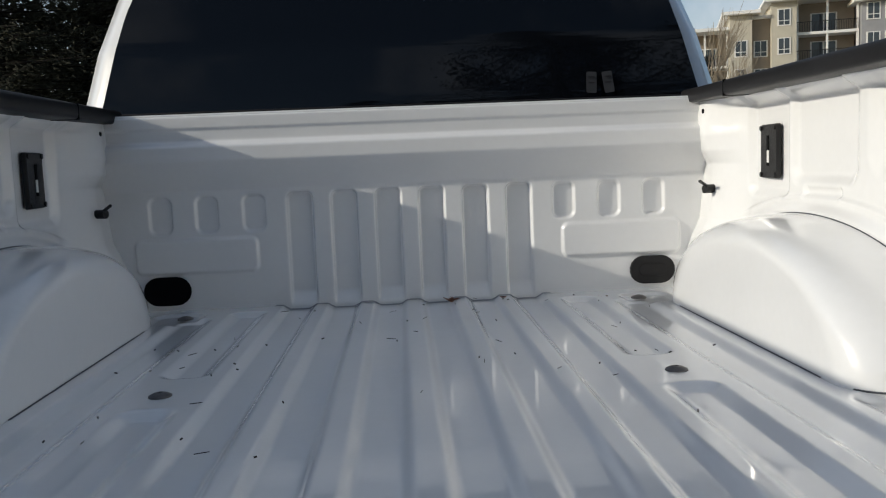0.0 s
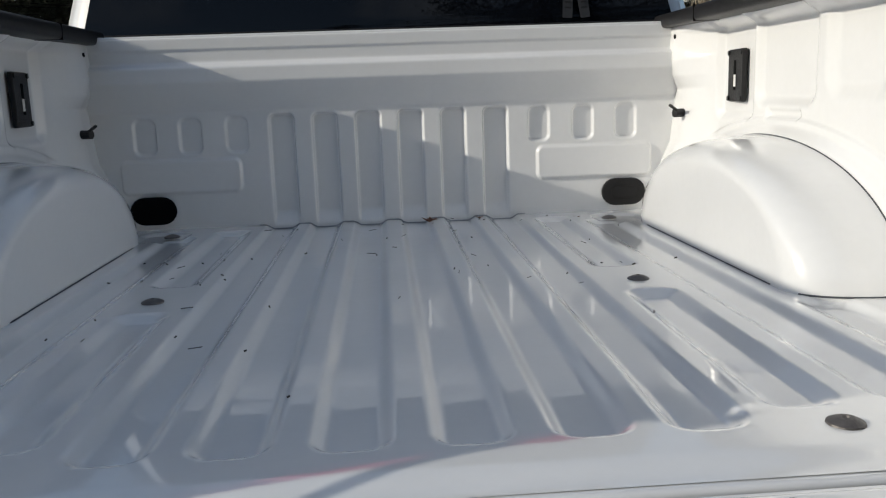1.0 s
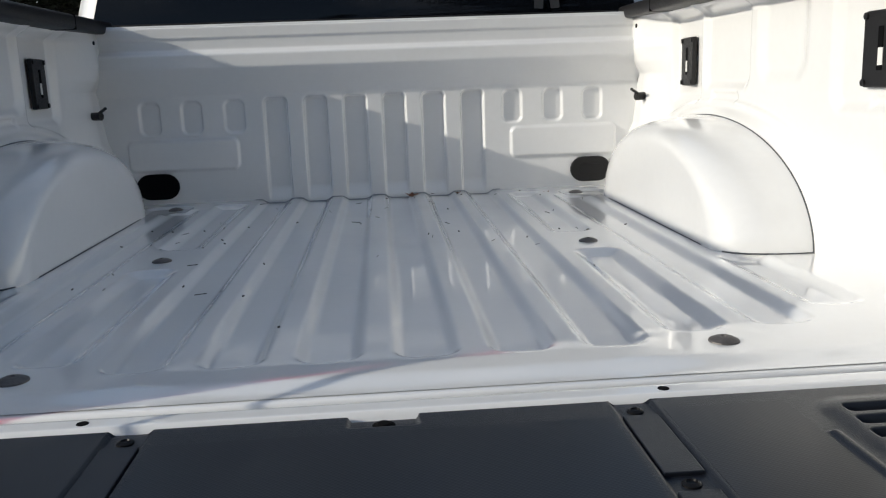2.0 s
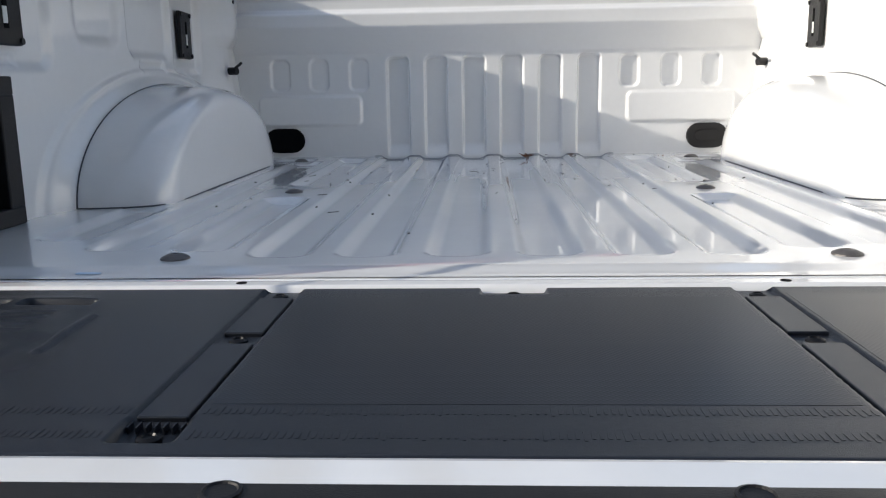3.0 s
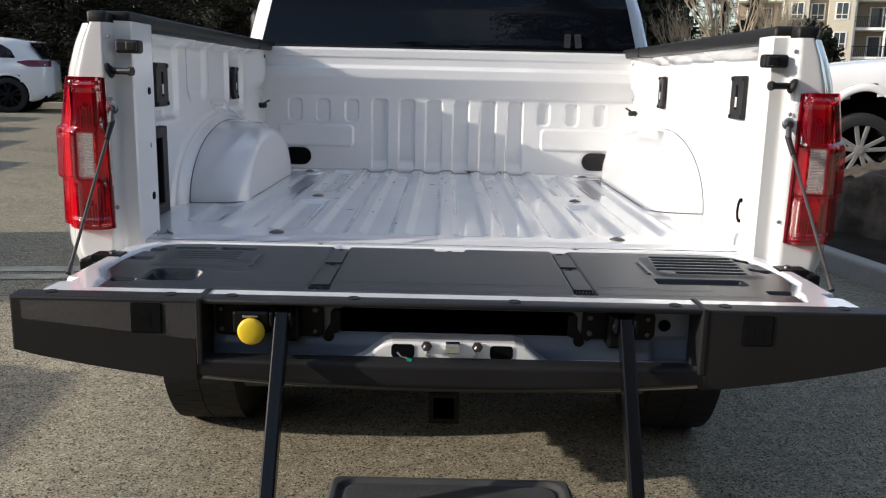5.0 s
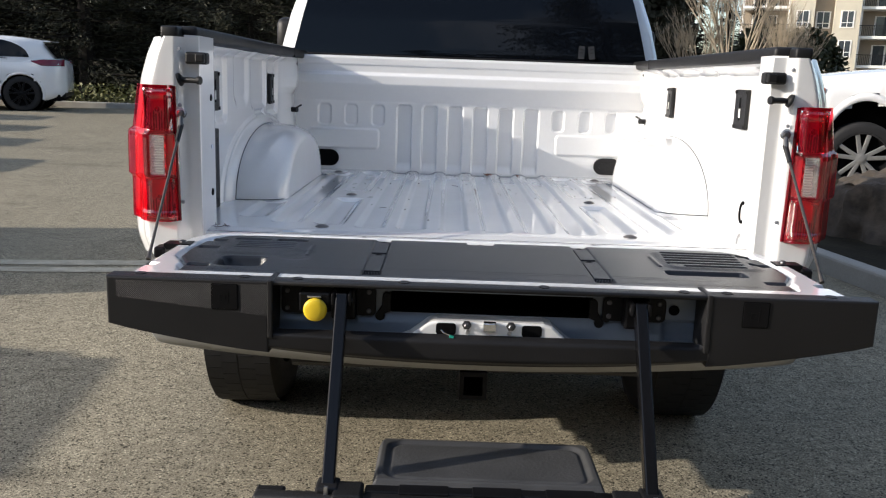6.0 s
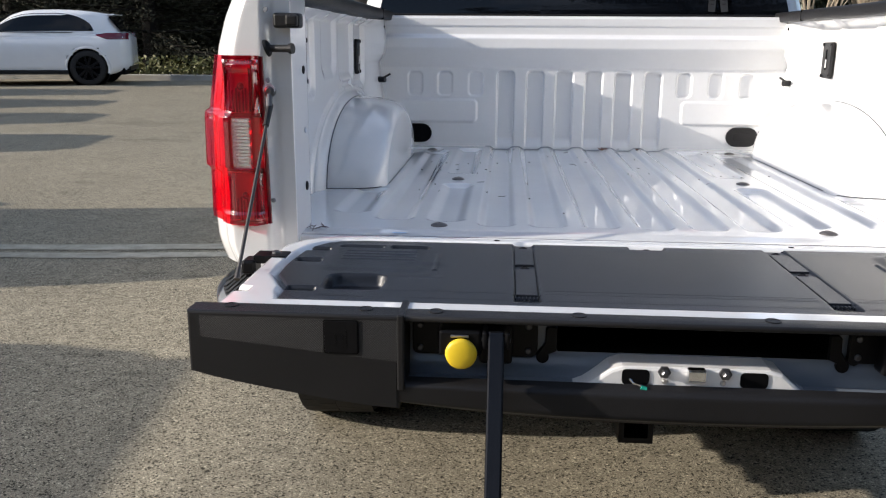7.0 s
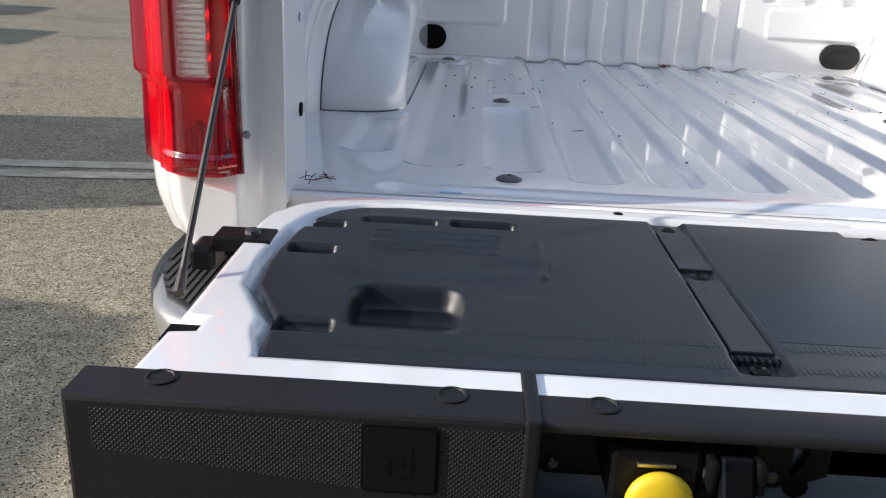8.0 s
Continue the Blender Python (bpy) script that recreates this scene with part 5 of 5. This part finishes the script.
            rim_r, rim_d = np.array([0.452, 0.440, 0.446, 0.490, 0.502]), np.array([-0.10, 0.004, 0.014, 0.008, -0.02])
            A, K = np.meshgrid(ta, np.arange(5), indexing="ij")
            AR = np.stack([x + rim_r[K] * np.cos(A), s * (0.945 + rim_d[K]), 0.40 + rim_r[K] * np.sin(A)], -1)
            sheet("wheel_arch", AR, PAINT, car)
            m = pose(x, s * 0.83, 0.402) @ pose(0, 0, 0, -90 * s, 0, 0)
            tyre = part("tyre", add_lathe(bmesh.new(), [(0.27, -0.11), (0.35, -0.12), (0.395, -0.10), (0.402, 0), (0.395, 0.10), (0.35, 0.12), (0.27, 0.11)], m, 40, caps=False), RUBBER, car, smooth=True)
            rim = part("rim", add_lathe(bmesh.new(), [(0.03, 0.03), (0.25, 0.04), (0.275, 0.10), (0.292, 0.115), (0.28, 0.10), (0.27, -0.10)], m, 40), DARK, tyre, smooth=True)
            bm = bmesh.new()
            for i in range(5):
                for o in (-13, 13):
                    add_box(bm, 0.03, 0.285, -0.023, 0.023, 0.070, 0.105, 0.008, m @ pose(0, 0, 0, 0, 0, 72 * i + 90 + o))
            add_lathe(bm, [(0.06, 0.07), (0.06, 0.108), (0.03, 0.115)], m, 16)
            part("spokes", bm, rim_mat, rim)
    part("rear_spoiler", add_box(bmesh.new(), 1.72, 2.02, -0.58, 0.58, 1.575, 1.612, 0.014, pose(0, 0, 0)), PAINT, car)
    part("rear_glass", add_box(bmesh.new(), -0.01, 0.01, -0.70, 0.70, -0.21, 0.20, 0.02, pose(2.045, 0, 1.385, 0, -37)), TINT, car)
    part("windscreen", add_box(bmesh.new(), -0.01, 0.01, -0.66, 0.66, -0.34, 0.32, 0.01, pose(-0.47, 0, 1.40, 0, 58)), TINT, car)
    if lift:
        for o in car.children:
            if not o.name.startswith("tyre"):
                for v in o.data.vertices:
                    v.co.z += lift * float(S((v.co.z - 0.42) / 0.55))
    return car


def park(car, x, y, turn=0):
    return pose(x, y, ground_z(y), 1.03, 0, turn)


dark_wheeled = suv("parked_suv", "white sport utility vehicle on black wheels parked across the lot", GLOSSBLACK)
dark_wheeled.matrix_world = park(dark_wheeled, -11.46, 17.77, 15)
bright_wheeled = suv("parked_suv", "white sport utility vehicle on silver wheels parked behind a boulder", SILVER, lift=0.22)
bright_wheeled.matrix_world = pose(7.08, 9.42, 0.07, 1.03, 0, -12) @ Matrix.Scale(1.17, 4)
# the row parked beside, whose shadows cross the lot
for x, y in ((-6.85, 2.75), (-7.75, -0.15), (-11.35, 6.9), (-12.55, 9.4), (-13.6, 11.9), (-14.6, 14.35)):
    tagged(copy_thing(dark_wheeled, park(dark_wheeled, x, y, 5)), "white sport utility vehicle in the row beside the truck", group="cars parked in a row")

# ---- kerb, hedge, boulder ----
kerb = part("kerb", add_box(bmesh.new(), -40, 12, 19.4, 19.7, 0.2, ground_z(19.5) + 0.14, 0.02), CONCRETE)
tagged(kerb, "pale concrete kerb along the planted strip", "kerb", kind="structure")
bed = part("planting_bed", add_box(bmesh.new(), -40, 12, 19.7, 60, 0.2, ground_z(19.5) + 0.12), SOIL)
tagged(bed, "dark soil of the planted strip", "soil", kind="structure")

side_kerb = part("kerb", add_box(bmesh.new(), -0.07, 0.07, -3.0, 5.0, -0.2, 0.13, 0.02, pose(2.72, 3.6, ground_z(3.6), 1.03, 0, 12)), CONCRETE)
tagged(side_kerb, "pale concrete kerb beside the planted bed", "kerb", kind="structure")
side_bed = part("planting_bed", add_box(bmesh.new(), 0.07, 9.0, -3.0, 5.0, -0.2, 0.10, 0.0, pose(2.72, 3.6, ground_z(3.6), 1.03, 0, 12)), SOIL)
tagged(side_bed, "dark soil of the planted bed with boulders", "soil", kind="structure")


def leaf_cloud(n, place, size, seed, squash=1.0):
    """n small bent leaves at places drawn by place(r), as vertices and faces."""
    r = random.Random(seed)
    v, f = [], []
    for k in range(n):
        c = Vector(place(r))
        a = Vector((r.gauss(0, 1), r.gauss(0, 1), r.gauss(0, squash))).normalized()
        b = a.cross(Vector((r.gauss(0, 1), r.gauss(0, 1), r.gauss(0, 1)))).normalized()
        q = size * r.uniform(0.6, 1.4)
        i = len(v)
        v += [tuple(c - a * q), tuple(c + b * q * 0.5), tuple(c + a * q), tuple(c - b * q * 0.5)]
        f.append((i, i + 1, i + 2, i + 3))
    return v, f


def leaves(name, vf, mat, parent=None, label=""):
    me = bpy.data.meshes.new(name)
    me.from_pydata(vf[0], [], vf[1])
    me.update()
    ob = new(name, tune(me, mat, False))
    if parent is not None:
        ob.parent = parent
    return tagged(ob, label)


hedge = leaves("hedge", leaf_cloud(15000, lambda r: (r.uniform(-30, 6), 20.1 + r.gauss(0, 0.28), ground_z(20) + 0.12 + min(0.42, abs(r.gauss(0, 0.22))) + 0.04 * math.sin(r.random() * 40)), 0.055, 3), LEAFGREEN)
tagged(hedge, "low clipped green hedge with yellowish leaves behind the kerb", "hedge", kind="stuff")

bm = bmesh.new()
bmesh.ops.create_icosphere(bm, subdivisions=5, radius=1.0)
for v in bm.verts:
    n = v.co.normalized()
    k = 1 + 0.22 * noise.noise(n * 1.4 + Vector((3, 1, 7))) - 0.22 * abs(noise.noise(n * 2.6)) + 0.07 * noise.noise(n * 7) + 0.025 * noise.noise(n * 19)
    v.co = Vector((n.x * 0.66 * k, n.y * 0.55 * k, min(0.62 + 0.12 * n.x + 0.06 * noise.noise(n * 6), max(-0.2, n.z) * 0.95 * k)))
boulder = part("boulder", bm, ROCK, smooth=True)
boulder.matrix_world = pose(3.66, 4.75, ground_z(4.75) - 0.02)
tagged(boulder, "dark weathered landscape boulder on the edge of the lot", "boulder")
for x, y, sc, tn in ((4.9, 5.4, 0.85, 70), (6.2, 5.9, 0.95, 160)):
    copy_thing(boulder, pose(x, y, ground_z(y) + 0.05, 0, 0, tn) @ Matrix.Scale(sc, 4))

# ---- trees ----


def conifer(seed, height, label):
    """A tall dark evergreen: trunk, limbs and a ragged crown of needle sprays."""
    r = random.Random(seed)
    tree = tagged(new("evergreen_tree"), label, "tree", "evergreens behind the lot")
    bm = rod((0, 0, -0.3), (0.1, 0, height * 0.97), 0.24, 0.03, 8)
    v, f = [], []
    z = height * 0.06
    while z < height * 0.98:
        reach = (1 - z / height) ** 0.8 * height * 0.24 + 0.35
        for k in range(6):
            a = r.uniform(0, 2 * math.pi)
            ln = reach * r.uniform(0.45, 1.15)
            tip = Vector((math.cos(a) * ln, math.sin(a) * ln, z + r.uniform(-0.12, 0.10) * ln))
            add_rod(bm, (0, 0, z), tip, 0.035, 0.008, 4)
            n = int(78 + ln * 52)
            for q in range(n):
                u = r.uniform(0.15, 1.05)
                c = Vector((0, 0, z)).lerp(tip, u) + Vector((r.gauss(0, 0.16), r.gauss(0, 0.16), r.gauss(-0.10, 0.13)))
                d = Vector((math.cos(a) + r.gauss(0, 0.6), math.sin(a) + r.gauss(0, 0.6), r.gauss(-0.3, 0.3))).normalized()
                e = d.cross(Vector((r.gauss(0, 1), r.gauss(0, 1), r.gauss(0, 1)))).normalized()
                sz = r.uniform(0.035, 0.085)
                i = len(v)
                v += [tuple(c - d * sz - e * sz * 0.2), tuple(c - d * sz * 0.8 + e * sz * 0.3), tuple(c + d * sz)]
                f.append((i, i + 1, i + 2))
        z += r.uniform(0.22, 0.42)
    part("trunk", bm, DARKBARK, tree)
    leaves("crown", (v, f), NEEDLE, tree)
    return tree


def bare_tree(seed, height, spread, mat):
    """A leafless tree of many rising stems and fine twigs."""
    r = random.Random(seed)
    tree = tagged(new("bare_tree"), "leafless pale-stemmed tree in winter", "tree", "bare trees by the apartments")
    trunk, crown = bmesh.new(), bmesh.new()

    def grow(p, d, ln, rad, depth):
        q = p + d * ln
        add_rod(trunk if depth > 2 else crown, p, q, rad, rad * 0.72, 6 if depth > 2 else 4)
        if depth == 0:
            return
        for k in range(r.choice((2, 3, 3))):
            nd = (d + Vector((r.gauss(0, spread), r.gauss(0, spread), r.uniform(0, 0.35)))).normalized()
            grow(p.lerp(q, r.uniform(0.6, 1.0)), nd, ln * r.uniform(0.6, 0.85), rad * 0.62, depth - 1)
    for k in range(5):
        grow(Vector((r.gauss(0, 0.15), r.gauss(0, 0.15), 0)), Vector((r.gauss(0, 0.16), r.gauss(0, 0.16), 1)).normalized(), height * 0.26, height * 0.008, 5)
    part("trunk", trunk, mat, tree)
    part("crown", crown, mat, tree)
    return tree


kinds = [conifer(21, 15.0, "tall dark evergreen tree behind the hedge"), conifer(22, 12.0, "tall dark evergreen tree behind the hedge"), conifer(23, 18.0, "tall dark evergreen tree behind the hedge")]
for k, (tree, x, y) in enumerate(zip(kinds, (-12.0, -15.5, -20.0), (24.5, 25.5, 27.0))):
    tree.matrix_world = pose(x, y, ground_z(y))
spots = [(-9.3, 25.5, 1), (-6.8, 24.3, 0), (-4.4, 26.2, 1), (-2.0, 24.6, 2), (0.6, 25.6, 1), (-17.5, 23.6, 0), (-23.5, 25.0, 1), (-27, 27, 2), (-8.0, 29.5, 2), 
         (-3.0, 30.0, 0), (3.2, 27.5, 0), (6.0, 30.0, 1), (7.6, 29.5, 1),
         (-5.8, 22.8, 1), (-10.6, 22.6, 1), (-14.6, 22.4, 1), (9.0, 33.5, 1)]
for k, (x, y, kind) in enumerate(spots):
    copy_thing(kinds[kind], pose(x, y, ground_z(y), 0, 0, 53 * k) @ Matrix.Scale(0.85 + 0.3 * ((k * 7) % 10) / 10, 4))
for k, (x, y, sc) in enumerate(((10.0, 29.5, 0.42), (11.6, 31.0, 0.36))):
    copy_thing(kinds[1], pose(x, y, ground_z(y), 0, 0, 140 * k) @ Matrix.Scale(sc, 4))
woods = leaves("undergrowth", leaf_cloud(100000, lambda r: (r.uniform(-42, 8.5), 27 + 3.5 * r.random(), ground_z(27) + 6.5 * r.random() ** 1.3), 0.17, 9), NEEDLE)
tagged(woods, "dense dark evergreen woods behind the parking lot", "woods", kind="stuff")
# leaf belts out of view, added to cut the light from the low sky
woods = leaves("undergrowth", leaf_cloud(36000, lambda r: (r.uniform(-0.5, 45), -24 - 4 * r.random(), 12.5 * r.random() ** 1.1), 0.34, 12), NEEDLE)
tagged(woods, "unseen dark evergreen belt added behind the camera to block low sky light", "woods", kind="stuff")
woods = leaves("undergrowth", leaf_cloud(46000, lambda r: (r.uniform(-46, -0.5), -30 - 4 * r.random(), 13.0 * r.random() ** 1.1), 0.36, 13), NEEDLE)
tagged(woods, "unseen dark evergreen belt added behind the camera to block low sky light", "woods", kind="stuff")
# same on both flanks: added, never in view, only holding back horizon light
woods = leaves("undergrowth", leaf_cloud(40000, lambda r: (-46 - 4 * r.random(), r.uniform(-34, 32), 8.5 * r.random() ** 1.1), 0.40, 14), NEEDLE)
tagged(woods, "unseen dark evergreen belt added on the sunny side to block low sky light", "woods", kind="stuff")
woods = leaves("undergrowth", leaf_cloud(42000, lambda r: (25 + 4 * r.random(), r.uniform(-28, 18), 11.0 * r.random() ** 1.1), 0.38, 15), NEEDLE)
tagged(woods, "unseen dark evergreen belt added on the shaded side to block low sky light", "woods", kind="stuff")
# evergreens behind the camera, mirrored in the rear window
for k, (x, y, kind) in enumerate(((3.8, -14, 2), (8.6, -13, 2), (13.5, -12.5, 2), (18.0, -14, 0), (6.2, -19, 2), (11.5, -19, 2), (-1.5, -32, 0))):
    copy_thing(kinds[kind], pose(x, y, 0, 0, 0, 77 * k) @ Matrix.Scale(1.15, 4))
pale = bare_tree(31, 9.0, 0.22, PALEBARK)
pale.matrix_world = pose(8.6, 24.0, ground_z(24)) @ Matrix.Scale(0.72, 4)
for k, (x, y, sc) in enumerate(((7.6, 25.0, 0.66), (9.7, 23.5, 0.70), (10.7, 25.5, 0.6), (16.4, 27.0, 0.62), (18.6, 30.0, 0.5))):
    copy_thing(pale, pose(x, y, ground_z(y), 0, 0, 95 * k) @ Matrix.Scale(sc, 4))
for k, (x, y) in enumerate(((10.6, 27.0), (12.4, 28.0), (19.5, 31.0))):
    shrub = leaves("shrub", leaf_cloud(2600, lambda r: (lambda v: (v[0] * 1.5, v[1] * 1.2, 1.5 + v[2] * 1.7))(tuple(q * (0.5 + 0.5 * r.random()) for q in Vector((r.gauss(0, 1), r.gauss(0, 1), r.gauss(0, 1))).normalized())), 0.14, 60 + k), OLIVE)
    shrub.matrix_world = pose(x, y, ground_z(y))
    tagged(shrub, "dense dark green shrub below the apartments", "shrub", "shrubs")

# ---- apartment building ----
flats = tagged(new("apartment_building"), "four-storey cream and tan apartment block with white balconies", "building")
flats.matrix_world = pose(45, 84, 1.4, 0, 0, -18) @ pose(-45, 0, 0)


def section(x0, x1, y, top, mat, windows, over=0.8):
    """One bay of the facade with its roof slab and windows (x, width)."""
    wall = part("wall", add_box(bmesh.new(), x0, x1, y, y + 12, -1, top), mat, flats)
    part("roof", add_box(bmesh.new(), x0 - over, x1 + over, y - over, y + 12.5, top, top + 0.35, 0.03), WHITETRIM, flats)
    for wx, ww in windows:
        for k in range(5):
            z = 0.9 + 2.9 * k
            if z + 1.6 > top:
                continue
            fr = part("window", add_box(bmesh.new(), wx - ww / 2 - 0.10, wx + ww / 2 + 0.10, y - 0.07, y + 0.02, z - 0.1, z + 1.6), WHITETRIM, flats)
            for h in (-1, 1):
                part("pane", box(wx + h * ww / 4 - ww / 4 + 0.04, wx + h * ww / 4 + ww / 4 - 0.04, y - 0.085, y - 0.03, z + 0.45, z + 1.52), PANE, fr)
                part("pane", box(wx + h * ww / 4 - ww / 4 + 0.04, wx + h * ww / 4 + ww / 4 - 0.04, y - 0.085, y - 0.03, z, z + 0.38), PANE, fr)


def balconies(x0, x1, y, top, back_mat):
    """A recessed bay of balconies with slabs, posts, rails and doors."""
    part("recess_wall", add_box(bmesh.new(), x0, x1, y + 2.2, y + 12, -1, top), back_mat, flats)
    part("roof", add_box(bmesh.new(), x0 - 0.3, x1 + 0.3, y - 0.9, y + 12.5, top, top + 0.35, 0.03), WHITETRIM, flats)
    for x in (x0 + 0.1, (x0 + x1) / 2, x1 - 0.1):
        part("post", box(x - 0.10, x + 0.10, y - 0.1, y + 0.1, -1, top), WHITETRIM, flats)
    for k in range(5):
        z = 2.9 * k + 0.1
        if z + 1.5 > top:
            continue
        balcony = part("balcony", box(x0, x1, y - 0.2, y + 2.2, z - 0.28, z), WHITETRIM, flats)
        part("rail", box(x0, x1, y - 0.12, y - 0.06, z + 1.0, z + 1.06), BLACK, balcony)
        bm = bmesh.new()
        for x in np.arange(x0 + 0.1, x1, 0.16):
            add_box(bm, x, x + 0.04, y - 0.11, y - 0.07, z, z + 1.0)
        part("railing", bm, BLACK, balcony)
        door = part("door", box((x0 + x1) / 2 - 1.3, (x0 + x1) / 2 + 1.3, y + 2.12, y + 2.21, z, z + 2.15), WHITETRIM, balcony)
        for h in (-0.62, 0.62):
            part("pane", box((x0 + x1) / 2 + h - 0.52, (x0 + x1) / 2 + h + 0.52, y + 2.08, y + 2.15, z + 0.1, z + 2.05), PANE, door)


balconies(29.5, 34.2, 1.0, 12.4, TAN)
section(34.3, 36.5, 0.0, 13.8, CREAM, ((35.4, 1.1),))
section(36.5, 38.4, 1.2, 13.4, TAN, ((37.45, 1.2),), 0.3)
section(38.4, 40.8, 0.0, 14.8, CREAM, ((39.6, 1.1),))
balconies(40.9, 46.8, 1.0, 14.9, TAN)
section(46.9, 50.5, 0.2, 14.2, GREYSIDE, ((48.0, 1.1), (49.6, 0.9)))
balconies(50.6, 56.0, 1.0, 14.9, GREYSIDE)
section(56.0, 62.0, 0.0, 14.6, CREAM, ((57.6, 1.2), (60.2, 1.2)))
